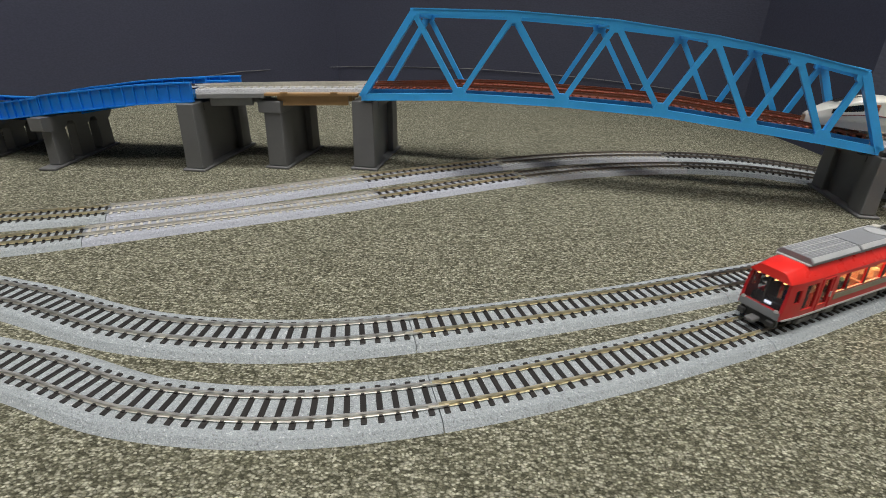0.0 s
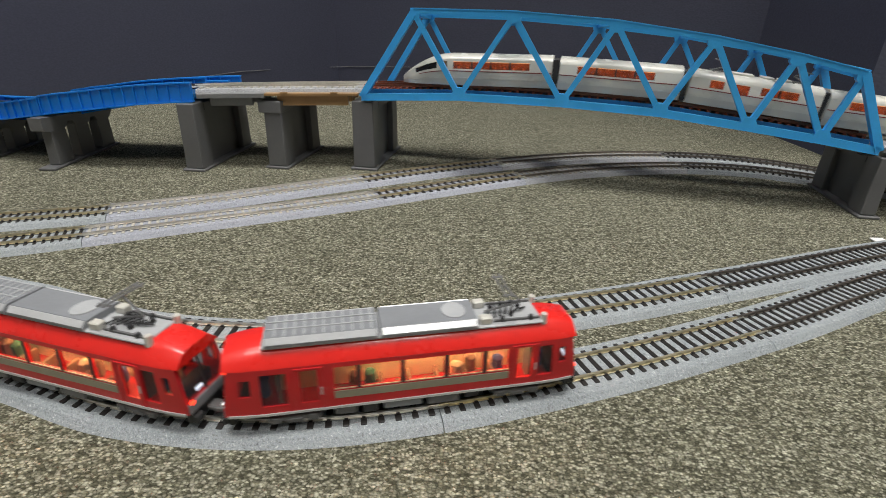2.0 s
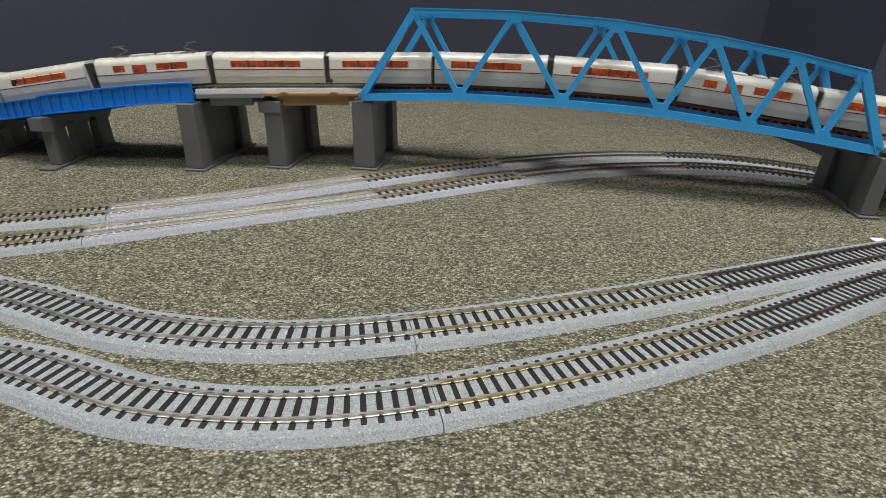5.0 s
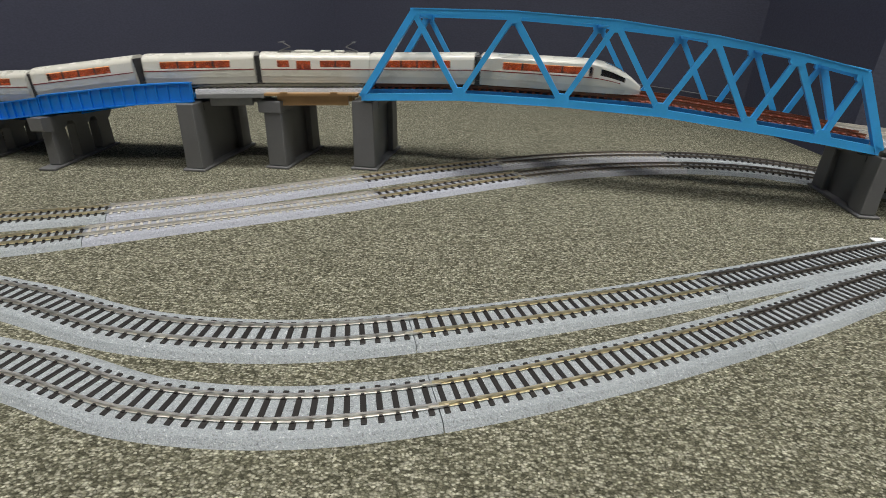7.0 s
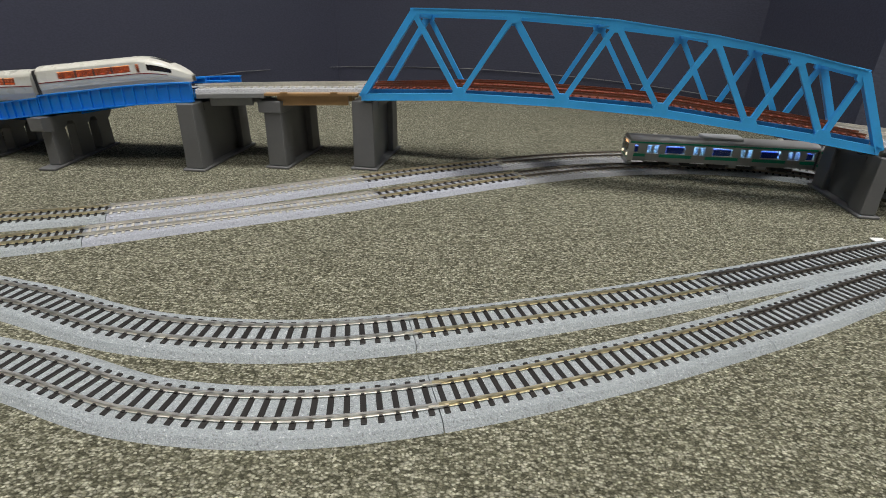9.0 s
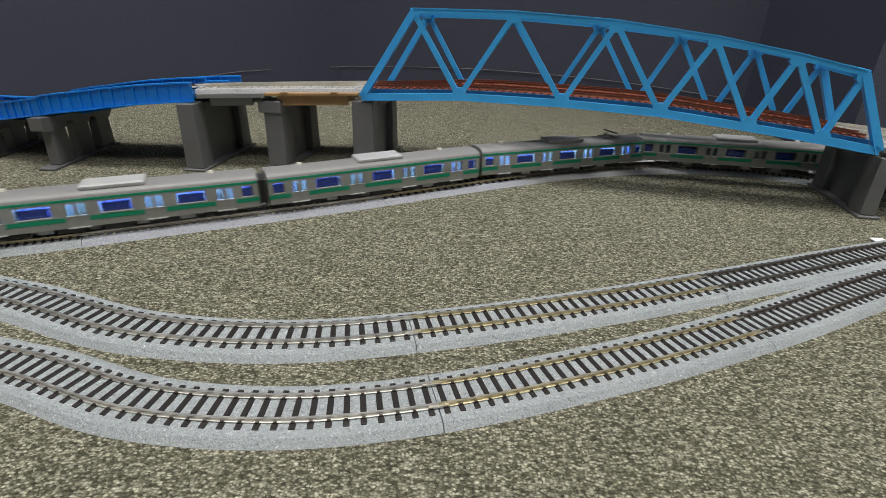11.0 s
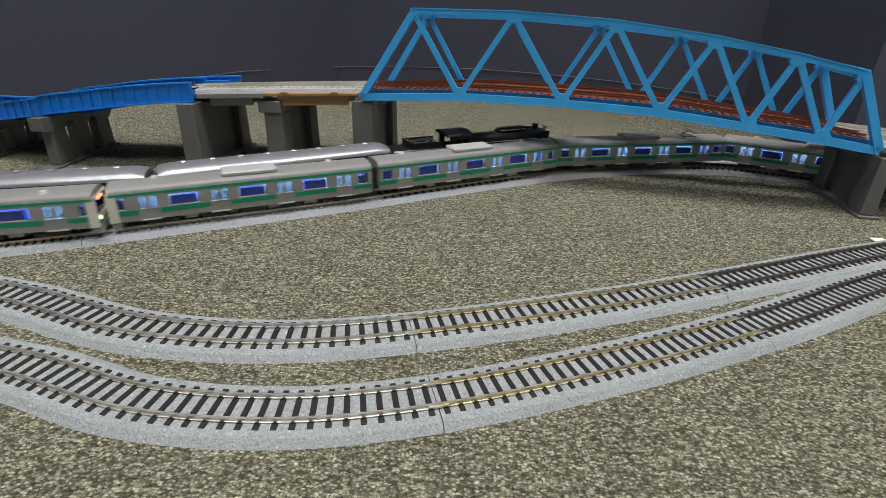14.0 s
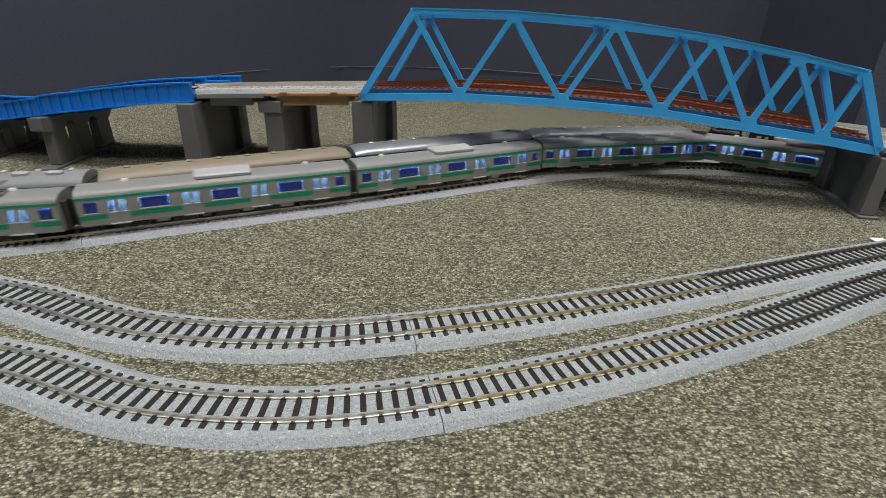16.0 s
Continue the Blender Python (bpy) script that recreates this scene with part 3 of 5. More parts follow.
def spans():
    g = "deep blue plate girder span with vertical stiffeners"
    s_a, s_b, s_c = SX(-440), SX(-272), SX(-169)
    for a, b in ((s_a, s_b - 0.8), (s_b, s_c)):
        girder_span(a, b, 0.0, g, None, 15.0 if b == s_c else 13.6)
        girder_span(a, b + (14 if b == s_c else 0), 32.0, g, SPAN_FAR, 15.0 if b == s_c else 13.6)
    # slab deck and tan girder deck, one pair for each track
    for off in (0.0, 31.0):
        t = thing("deck_slab", "grey plastic slab deck with a deep edge beam", "viaduct deck", "deck spans")
        bm = bmesh.new()
        sweep(bm, SPAN if off == 0.0 else SPAN_FAR, s_c + 2, SX(-123), [(off + 1, 2.4), (off + 30, 2.4), (off + 30, 5.5), (off + 1, 5.5)], 5)
        part("slab", bm, "concrete", t)
        for y in (off + 5, off + 23):
            bm = bmesh.new()
            sweep(bm, SPAN if off == 0.0 else SPAN_FAR, s_c + 9, SX(-123) - 9, [(y, -4.2), (y + 3, -4.2), (y + 3, 2.4), (y, 2.4)], 5)
            part("edge_beam", bm, "concrete", t)
        t = thing("deck_girder", "tan plastic girder deck under the track", "viaduct deck", "deck spans")
        bm = bmesh.new()
        sweep(bm, SPAN if off == 0.0 else SPAN_FAR, SX(-123) + 0.5, S_BR0 - 1, [(off + 1, 3.8), (off + 30, 3.8), (off + 30, 5.5), (off + 1, 5.5)], 5)
        part("slab", bm, "tan", t)
        for y in (off + 5, off + 23):
            bm = bmesh.new()
            sweep(bm, SPAN if off == 0.0 else SPAN_FAR, SX(-123) + 8, S_BR0 - 8, [(y, -4.5), (y + 2.2, -4.5), (y + 2.2, 3.8), (y, 3.8)], 5)
            part("girder", bm, "tan", t)
        for i in range(2):
            bm = bmesh.new()
            p = SX(-123) + 11 + 33 * i
            sweep(bm, SPAN if off == 0.0 else SPAN_FAR, p, p + 5, [(off + 0.3, 5.5), (off + 2.2, 5.5), (off + 2.2, 6.6), (off + 0.3, 6.6)], 5)
            part("clip", bm, "tan", t)
        # runs beyond the view
        for a, b in ((60, s_a - 1), (S_BR1 + 1, SPAN.s[-1] - 40)):
            t = thing("deck_slab", "grey plastic slab deck with a deep edge beam", "viaduct deck", "deck spans")
            bm = bmesh.new()
            sweep(bm, SPAN if off == 0.0 else SPAN_FAR, a, b, [(off + 1, 2.4), (off + 30, 2.4), (off + 30, 5.5), (off + 1, 5.5)], 12)
            part("slab", bm, "concrete", t)
            for y in (off + 5, off + 23):
                bm = bmesh.new()
                sweep(bm, SPAN if off == 0.0 else SPAN_FAR, a, b, [(y, -0.4), (y + 3, -0.4), (y + 3, 2.4), (y, 2.4)], 12)
                part("edge_beam", bm, "concrete", t)
    for path in (DECK_NEAR, DECK_FAR):
        x0, x1 = path.s_at_x(-171), path.s_at_x(BRIDGE_X0 + 2)
        br1 = path.s_at_x(BRIDGE_X1)
        track(path, path.s_at_x(-440), x0, "", "sleeper", "rail_dark", "model track with dark sleepers inside the girders", 5.0)
        bedp = [(-11.5, 0), (11.5, 0), (10.4, 2.9), (9.3, 3.4), (-9.3, 3.4), (-10.4, 2.9)]
        track(path, x0, x1, "ballast_pale", "sleeper_pale", "rail", "model track with pale sleepers on pale ballast", 5.0, bed_profile=bedp, joiner=("paper", 5.0, 1.2))
        track(path, x1, br1, "sleeper_red", "sleeper_red", "rail_red", "model track with red-brown sleepers inside the truss bridge", 5.0, bed_profile=[(-8, 1.6), (8, 1.6), (8, 2.6), (-8, 2.6)], joiner=("paper", 5.0, 1.2))
        track(path, br1, path.s[-1] - 40, "ballast_pale", "sleeper_pale", "rail", "long run of model track on the viaduct", 5.0, False, bed_profile=bedp)
        track(path, 60, path.s_at_x(-440), "ballast_pale", "sleeper_pale", "rail", "long run of model track on the viaduct", 5.0, False, bed_profile=bedp)


spans()


def truss_bridge():
    t = thing("truss_bridge", "light blue plastic truss bridge on grey piers", "truss bridge")
    origin, along = Vector((*(-59.0, 356.1), 0)), Vector((*(0.97394, -0.22681), 0))
    across = Vector((-along.y, along.x, 0))
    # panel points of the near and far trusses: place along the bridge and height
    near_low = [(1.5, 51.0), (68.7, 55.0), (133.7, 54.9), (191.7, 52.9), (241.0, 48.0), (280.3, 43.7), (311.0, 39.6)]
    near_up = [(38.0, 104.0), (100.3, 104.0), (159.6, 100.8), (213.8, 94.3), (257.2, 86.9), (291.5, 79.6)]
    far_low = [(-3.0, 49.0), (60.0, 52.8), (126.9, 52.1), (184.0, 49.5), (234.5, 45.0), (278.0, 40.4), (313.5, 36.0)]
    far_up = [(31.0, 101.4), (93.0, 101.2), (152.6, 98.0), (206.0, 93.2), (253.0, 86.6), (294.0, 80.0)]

    def spot(n, side, rise=0.0):
        return origin + along * n[0] + across * side + Vector((0, 0, n[1] + rise))

    def plate(p, ex, prof, thick, name):
        bm = bmesh.new()
        f = [bm.verts.new(p + ex * x - across * thick + Vector((0, 0, z))) for x, z in prof]
        g = [bm.verts.new(p + ex * x + across * thick + Vector((0, 0, z))) for x, z in prof]
        for j in range(len(prof)):
            bm.faces.new((f[j], f[(j + 1) % len(prof)], g[(j + 1) % len(prof)], g[j]))
        bm.faces.new(f)
        bm.faces.new(g[::-1])
        part(name, bm, "blue", t)

    H, SLIM = 4.2, 3.3
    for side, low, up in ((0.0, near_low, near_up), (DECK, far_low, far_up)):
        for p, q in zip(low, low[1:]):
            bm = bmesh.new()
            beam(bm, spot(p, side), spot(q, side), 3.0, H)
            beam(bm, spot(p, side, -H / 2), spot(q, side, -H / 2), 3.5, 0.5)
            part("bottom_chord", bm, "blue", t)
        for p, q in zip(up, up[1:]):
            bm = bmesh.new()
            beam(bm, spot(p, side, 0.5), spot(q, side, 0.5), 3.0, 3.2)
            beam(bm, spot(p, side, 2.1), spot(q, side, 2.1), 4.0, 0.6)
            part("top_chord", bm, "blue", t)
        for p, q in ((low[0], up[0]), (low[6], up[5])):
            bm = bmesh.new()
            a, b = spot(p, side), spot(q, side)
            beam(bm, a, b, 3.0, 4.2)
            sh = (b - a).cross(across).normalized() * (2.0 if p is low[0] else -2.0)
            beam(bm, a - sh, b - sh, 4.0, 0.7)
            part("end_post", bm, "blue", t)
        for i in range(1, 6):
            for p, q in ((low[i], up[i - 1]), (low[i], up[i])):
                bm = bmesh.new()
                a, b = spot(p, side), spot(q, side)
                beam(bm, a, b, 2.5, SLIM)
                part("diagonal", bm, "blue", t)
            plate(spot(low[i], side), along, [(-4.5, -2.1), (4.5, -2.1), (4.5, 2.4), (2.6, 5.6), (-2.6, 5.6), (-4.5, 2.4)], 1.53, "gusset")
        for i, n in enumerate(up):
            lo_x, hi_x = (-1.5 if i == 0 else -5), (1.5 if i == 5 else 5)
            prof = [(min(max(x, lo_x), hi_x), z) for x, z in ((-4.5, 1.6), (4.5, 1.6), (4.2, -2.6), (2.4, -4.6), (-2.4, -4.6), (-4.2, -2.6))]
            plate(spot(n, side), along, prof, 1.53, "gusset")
    # bearings on the piers
    for n in (near_low[0], near_low[6]):
        for side in (1.0, DECK - 1):
            bm = bmesh.new()
            m = spot(n, side, -2.5) + along * (5 if n is near_low[0] else -5)
            beam(bm, m - along * 3.5, m + along * 3.5, 5.0, 0.6)
            part("bearing", bm, "dark", t)
    # overhead bracing between the trusses: portal beams at the ends, struts and crosses
    for i in range(6):
        bm = bmesh.new()
        beam(bm, spot(near_up[i], 1), spot(far_up[i], DECK - 1), 5.0 if i in (0, 5) else 2.4, 4.6 if i in (0, 5) else 2.2)
        part("portal_beam" if i in (0, 5) else "top_strut", bm, "blue", t)
        if i < 5:
            for p, a, q, b in ((near_up[i], 1, far_up[i + 1], DECK - 1), (far_up[i], DECK - 1, near_up[i + 1], 1)):
                bm = bmesh.new()
                beam(bm, spot(p, a, 0.8), spot(q, b, 0.8), 1.8, 1.0)
                part("brace", bm, "blue", t)
    # floor: cross beams and stringers under each track
    n = 24
    for i in range(n + 1):
        s = S_BR0 + 4 + (S_BR1 - S_BR0 - 8) * i / n
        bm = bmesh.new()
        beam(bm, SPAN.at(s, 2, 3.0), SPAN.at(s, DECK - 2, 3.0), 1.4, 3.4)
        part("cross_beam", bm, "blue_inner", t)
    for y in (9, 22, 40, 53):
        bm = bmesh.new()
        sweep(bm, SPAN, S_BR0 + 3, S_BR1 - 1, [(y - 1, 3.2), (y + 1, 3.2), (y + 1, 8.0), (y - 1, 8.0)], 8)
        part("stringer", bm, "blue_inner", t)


truss_bridge()


def small_things():
    bm = bmesh.new()
    box(bm, 228, 235, 247, 251.5, 0.0, 1.0, 0.3)
    tagged(part("paper_chip", bm, "paper", None), "small white chip lying on the carpet", "paper scrap")
    bm = bmesh.new()
    line = Path([(-360.2, 634.1, 12), (-299.7, 686.1, 22), (-266.4, 714.6, 24.7), (-170, 797.4, 24), (-126.7, 784.7, 27.1), (28.2, 711.7, 35.2), (144.9, 656.6, 35.1), (205.8, 627.9, 32.9), (262.4, 601.2, 29), (314.7, 576.5, 23.7)])
    sweep(bm, line, 2, line.s[-1], [(0.42 * math.cos(a), 0.42 * math.sin(a)) for a in (0, 1.26, 2.51, 3.77, 5.03)], 6)
    tagged(part("wall_cable", bm, "cable", None), "thin grey cable run along the dark wall", "cable")


small_things()


# ---- rolling stock: x along the car, front at +x, z up from the rail head ----
def grid_wall(bm, xs, zs, holes, y, t, shape):
    """A side wall of thickness t with openings, on a grid of x and z."""
    xs = sorted({round(v, 3) for v in list(xs) + [h[i] for h in holes for i in (0, 1)]})
    zs = sorted({round(v, 3) for v in list(zs) + [h[i] for h in holes for i in (2, 3)]})
    sg = 1 if y > 0 else -1
    vo, vi = {}, {}

    def v(c, i, k, yy):
        if (i, k) not in c:
            c[i, k] = bm.verts.new(shape(xs[i], yy, zs[k]))
        return c[i, k]

    def solid(i, k):
        if not (0 <= i < len(xs) - 1 and 0 <= k < len(zs) - 1):
            return False
        mx, mz = (xs[i] + xs[i + 1]) / 2, (zs[k] + zs[k + 1]) / 2
        return not any(h[0] < mx < h[1] and h[2] < mz < h[3] for h in holes)

    for i in range(len(xs) - 1):
        for k in range(len(zs) - 1):
            if not solid(i, k):
                continue
            q = ((i, k), (i + 1, k), (i + 1, k + 1), (i, k + 1))
            bm.faces.new([v(vo, *c, y) for c in q])
            bm.faces.new([v(vi, *c, y - sg * t) for c in q][::-1])
            for (di, dk), (a, b) in (((0, -1), (q[0], q[1])), ((1, 0), (q[1], q[2])), ((0, 1), (q[2], q[3])), ((-1, 0), (q[3], q[0]))):
                if not solid(i + di, k + dk):
                    bm.faces.new((v(vo, *a, y), v(vo, *b, y), v(vi, *b, y - sg * t), v(vi, *a, y - sg * t)))


def steps(a, b, d):
    n = max(1, int(math.ceil(abs(b - a) / d)))
    return [a + (b - a) * i / n for i in range(n + 1)]


def roof_shell(bm, xs, w, z0, rise, shape, n=12, power=2.4, floor=True):
    """A rounded roof over the eaves, closed at both ends."""
    prof = []
    for i in range(n + 1):
        a = math.pi * i / n
        c, s = math.cos(a), math.sin(a)
        prof.append((w / 2 * math.copysign(abs(c) ** (2 / power), c), z0 + rise * abs(s) ** (2 / power)))
    rings = [[bm.verts.new(shape(x, y, z)) for y, z in prof] for x in xs]
    for a, b in zip(rings, rings[1:]):
        for j in range(n):
            bm.faces.new((a[j], a[j + 1], b[j + 1], b[j]))
        if floor:
            bm.faces.new((a[n], a[0], b[0], b[n]))
    bm.faces.new(rings[0])
    bm.faces.new(rings[-1][::-1])


def strip(bm, x0, x1, z0, z1, y, shape, proud=0.18, d=6):
    sg = 1 if y > 0 else -1
    xs = steps(x0, x1, d)
    rows = [[bm.verts.new(shape(x, yy, z)) for yy, z in ((y, z0), (y + sg * proud, z0), (y + sg * proud, z1), (y, z1))] for x in xs]
    for a, b in zip(rows, rows[1:]):
        for j in range(4):
            bm.faces.new((a[j], a[(j + 1) % 4], b[(j + 1) % 4], b[j]))
    bm.faces.new(rows[0])
    bm.faces.new(rows[-1][::-1])


def same(x, y, z):
    return (x, y, z)


def pane(t, x0, x1, z0, z1, y, shape, mat="glass", name="window"):
    sg = 1 if y > 0 else -1
    bm = bmesh.new()
    strip(bm, x0, x1, z0, z1, y - sg * 0.75, shape, 0.3)
    part(name, bm, mat, t)


def bogie(t, x, w=13.5, mat="dark"):
    bm = bmesh.new()
    for y in (-w / 2, w / 2):
        box(bm, x - 8.5, x + 8.5, y - 0.7, y + 0.7, 2.0, 4.2, 0.3)
        box(bm, x - 2.6, x + 2.6, y - 1.0, y + 1.0, 1.2, 3.2, 0.3)
        for d in (-6, 6):
            box(bm, x + d - 1.6, x + d + 1.6, y - 1.2, y + 1.2, 1.6, 4.4, 0.3)
    box(bm, x - 3, x + 3, -w / 2, w / 2, 3.2, 5.2)
    b = part("bogie", bm, mat, t)
    for d in (-6, 6):
        bm = bmesh.new()
        for y in (-4.8, 4.8):
            rod(bm, (x + d, y - 0.9, 2.9), (x + d, y + 0.9, 2.9), 2.9, 16)
        rod(bm, (x + d, -5, 2.9), (x + d, 5, 2.9), 0.6, 8)
        part("wheelset", bm, "wheel", b)


def pantograph(t, x, z, flip=1, folded=False, reach=7.0):
    bm = bmesh.new()
    for dx in (-5, 5):
        box(bm, x + dx - 0.5, x + dx + 0.5, -5, 5, z, z + 0.9)
    for dy in (-4, 4):
        box(bm, x - 5.5, x + 5.5, dy - 0.4, dy + 0.4, z + 0.5, z + 1.1)
    h = 1.6 if folded else reach
    k = (x - 4.5 * flip, 0, z + 1.2)
    e = (x + 4.5 * flip, 0, z + 1.4 + h * 0.45)
    top = (x - 2.5 * flip, 0, z + 1.6 + h)
    rod(bm, k, e, 0.45, 6)
    rod(bm, e, top, 0.4, 6)
    rod(bm, (top[0] - 0.8, -7, top[2]), (top[0] - 0.8, 7, top[2]), 0.4, 6)
    rod(bm, (top[0] + 0.8, -7, top[2]), (top[0] + 0.8, 7, top[2]), 0.4, 6)
    return part("pantograph", bm, "grey", t, "grey current collector on the roof")


def seats(t, x0, x1, pitch, z, w, mat, name="seats", h=5.0):
    bm = bmesh.new()
    n = int((x1 - x0) / pitch)
    for i in range(n):
        x = x0 + (i + 0.5) * (x1 - x0) / n
        for y in (-w, w):
            box(bm, x - pitch * 0.28, x + pitch * 0.28, y - 2.6, y + 2.6, z, z + 2.2, 0.4)
            box(bm, x - pitch * 0.32, x - pitch * 0.18, y - 2.6, y + 2.6, z + 2.2, z + h + 1.5, 0.4)
    return part(name, bm, mat, t)


RED_LABELS = ("red mountain railway carriage with lit warm windows", "red mountain railway carriage following the leading one")


def red_car(label):
    t = thing("red_railcar", label, "model train car", "red train")
    L, W, ZF, ZE, RISE = 118.0, 17.6, 7.0, 26.5, 6.5
    hl = L / 2

    def shape(x, y, z):
        """Ends lean back towards the roof and draw in a little."""
        k = max(0.0, (abs(x) - (hl - 16)) / 16)
        up = max(0.0, (z - 10) / 22)
        x2 = math.copysign(abs(x) - k * k * 3.0 * up, x)
        y2 = y * (1 - 0.10 * k * k - 0.04 * max(0.0, (z - 18) / 8))
        return (x2, y2, z)

    win = [(17.7, 24.6, 15.2, 24.6), (3.4, 16.0, 15.2, 24.6), (-11.2, 1.8, 15.2, 24.6), (-24.4, -12.8, 15.2, 24.6), (-33.6, -26.0, 15.2, 24.6)]
    doors = [(29.8, 35.2, 10.6, 24.4), (-42.2, -36.8, 10.6, 24.4)]
    tall = [(39.2, 47.4, 10.6, 24.2), (-50.0, -44.4, 10.6, 24.2)]
    small = [(50.4, 54.2, 15.5, 22.5), (-55.4, -52.4, 15.5, 22.5)]
    holes = win + doors + tall + small
    body = bmesh.new()
    xs, zs = steps(-hl, hl, 5), [ZF, 10, 13, 17, 21, ZE]
    for y in (-W / 2, W / 2):
        grid_wall(body, xs, zs, holes, y, 0.9, shape)
    for x in (-hl, hl):
        fr = bmesh.new()
        grid_wall(fr, steps(-W / 2, W / 2, 4), zs, [(-7.6, 7.6, 11.4, 26.3)], x, 0.9, lambda a, b, c: shape(b, a, c))
        me = bpy.data.meshes.new("tmp")
        fr.to_mesh(me)
        fr.free()
        body.from_mesh(me)
        bpy.data.meshes.remove(me)
    box(body, -hl + 1.5, hl - 1.5, -W / 2 + 1, W / 2 - 1, ZF, ZF + 0.8)
    smooth(part("body", body, "red_deep", t), 35)
    # roof: sloping shoulders up to a flat top, hooded ends
    zr = ZE + RISE
    bm = bmesh.new()
    prof = [(-W / 2, ZE - 0.2), (-W / 2 + 0.25, ZE + 0.9), (-W / 2 + 2.9, zr - 1.0), (-W / 2 + 4.2, zr), (W / 2 - 4.2, zr), (W / 2 - 2.9, zr - 1.0), (W / 2 - 0.25, ZE + 0.9), (W / 2, ZE - 0.2)]
    rings = []
    for x in steps(-hl, hl, 4):
        k = max(0.0, (abs(x) - (hl - 16)) / 16)
        rings.append([bm.verts.new((lambda q: (q[0] + math.copysign(1.4 * k, x), q[1], q[2] - k * k * 1.6 * (z - ZE) / RISE))(shape(x, y, min(z, ZE + 2)))) for y, z in prof])
        for v, (y, z) in zip(rings[-1], prof):
            v.co.z = z - k * k * 2.2 * max(0.0, z - ZE) / RISE
    for a, b in zip(rings, rings[1:]):
        for j in range(len(prof)):
            bm.faces.new((a[j], a[(j + 1) % len(prof)], b[(j + 1) % len(prof)], b[j]))
    bm.faces.new(rings[0])
    bm.faces.new(rings[-1][::-1])
    smooth(part("roof", bm, "red", t, "bright red roof with sloping shoulders and hooded ends"), 30)
    # grey equipment deck: ribbed front unit, smooth middle unit, open gear behind
    bm = bmesh.new()
    box(bm, -46, 46, -6.3, 6.3, zr - 0.6, zr + 0.5, 0.3)
    part("roof_deck", bm, "roof_grey", t)
    for x0, x1 in ((10, 45), (-23, 9)):
        bm = bmesh.new()
        prof = [(-6.6, zr + 0.2), (-6.6, zr + 1.2), (-4.9, zr + 3.4), (4.9, zr + 3.4), (6.6, zr + 1.2), (6.6, zr + 0.2)]
        a = [bm.verts.new((x0, y, z)) for y, z in prof]
        b = [bm.verts.new((x1, y, z)) for y, z in prof]
        for i in range(6):
            bm.faces.new((a[i], a[(i + 1) % 6], b[(i + 1) % 6], b[i]))
        bm.faces.new(a)
        bm.faces.new(b[::-1])
        part("roof_unit", bm, "roof_mid", t)
        for y in (-5.85, 5.85):
            bm = bmesh.new()
            sg = 1 if y > 0 else -1
            beam(bm, (x0 + 0.5, y, zr + 2.4), (x1 - 0.5, y, zr + 2.4), 2.2, 0.4, (0, sg, 0.75))
            part("side_trim", bm, "roof_grey" if x0 > 0 else "silver", t, "pale bevelled edge strip of the roof unit")
    for i in range(11):
        bm = bmesh.new()
        box(bm, 11.5 + i * 3.0, 12.1 + i * 3.0, -4.8, 4.8, zr + 3.4, zr + 3.7)
        part("rib", bm, "roof_grey", t)
    for y in (-1.7, 1.7):
        bm = bmesh.new()
        box(bm, 10.5, 44.5, y - 0.2, y + 0.2, zr + 3.4, zr + 3.8)
        part("rib", bm, "roof_grey", t)
    bm = bmesh.new()
    rod(bm, (-16, 0, zr + 3.4), (-16, 0, zr + 3.8), 4.0, 20)
    part("vent_cover", bm, "roof_grey", t)
    for x, y in ((-26, -4.2), (-26, 4.2)):
        bm = bmesh.new()
        box(bm, x - 2, x + 2, y - 1.3, y + 1.3, zr + 0.4, zr + 3.4, 0.4)
        part("roof_box", bm, "white_low", t)
    for y in (-5.0, 5.0):
        bm = bmesh.new()
        rod(bm, (-46.5, y, zr - 1.2), (-46.5, y, zr + 2.8), 1.2, 12, 1.0)
        part("whistle", bm, "white_low", t, "short white post on the roof end")
    random.seed(8)
    for i in range(7):
        bm = bmesh.new()
        x = -30 - 2.0 * i
        rod(bm, (x, -4.0 + 0.5 * i, zr + 1.2), (x + 2.4, 4.0 - 0.6 * i, zr + 1.8), 0.35, 6)
        y = random.uniform(-4.5, 4.5)
        rod(bm, (x, y, zr + 0.4), (x, y, zr + 2.2), 0.8, 8)
        part("insulator", bm, "dark", t)
    bm = bmesh.new()
    box(bm, -45, -29, -4.8, -4.2, zr + 0.6, zr + 1.4)
    box(bm, -45, -29, 4.2, 4.8, zr + 0.6, zr + 1.4)
    part("cable_tray", bm, "grey", t)
    # single-arm collector, raised
    bm = bmesh.new()
    rod(bm, (-27, 0, zr + 1.5), (-40, 0, zr + 5.0), 0.45, 6)
    rod(bm, (-40, 0, zr + 5.0), (-33, 0, zr + 12.5), 0.4, 6)
    for dx in (-1.0, 1.0):
        rod(bm, (-33 + dx, -6.5, zr + 12.6), (-33 + dx, 6.5, zr + 12.6), 0.4, 6)
    for y in (-5.2, 5.2):
        rod(bm, (-35, y, zr + 12.4), (-31, y, zr + 12.4), 0.4, 6)
    part("pantograph", bm, "grey", t, "grey current collector on the roof")
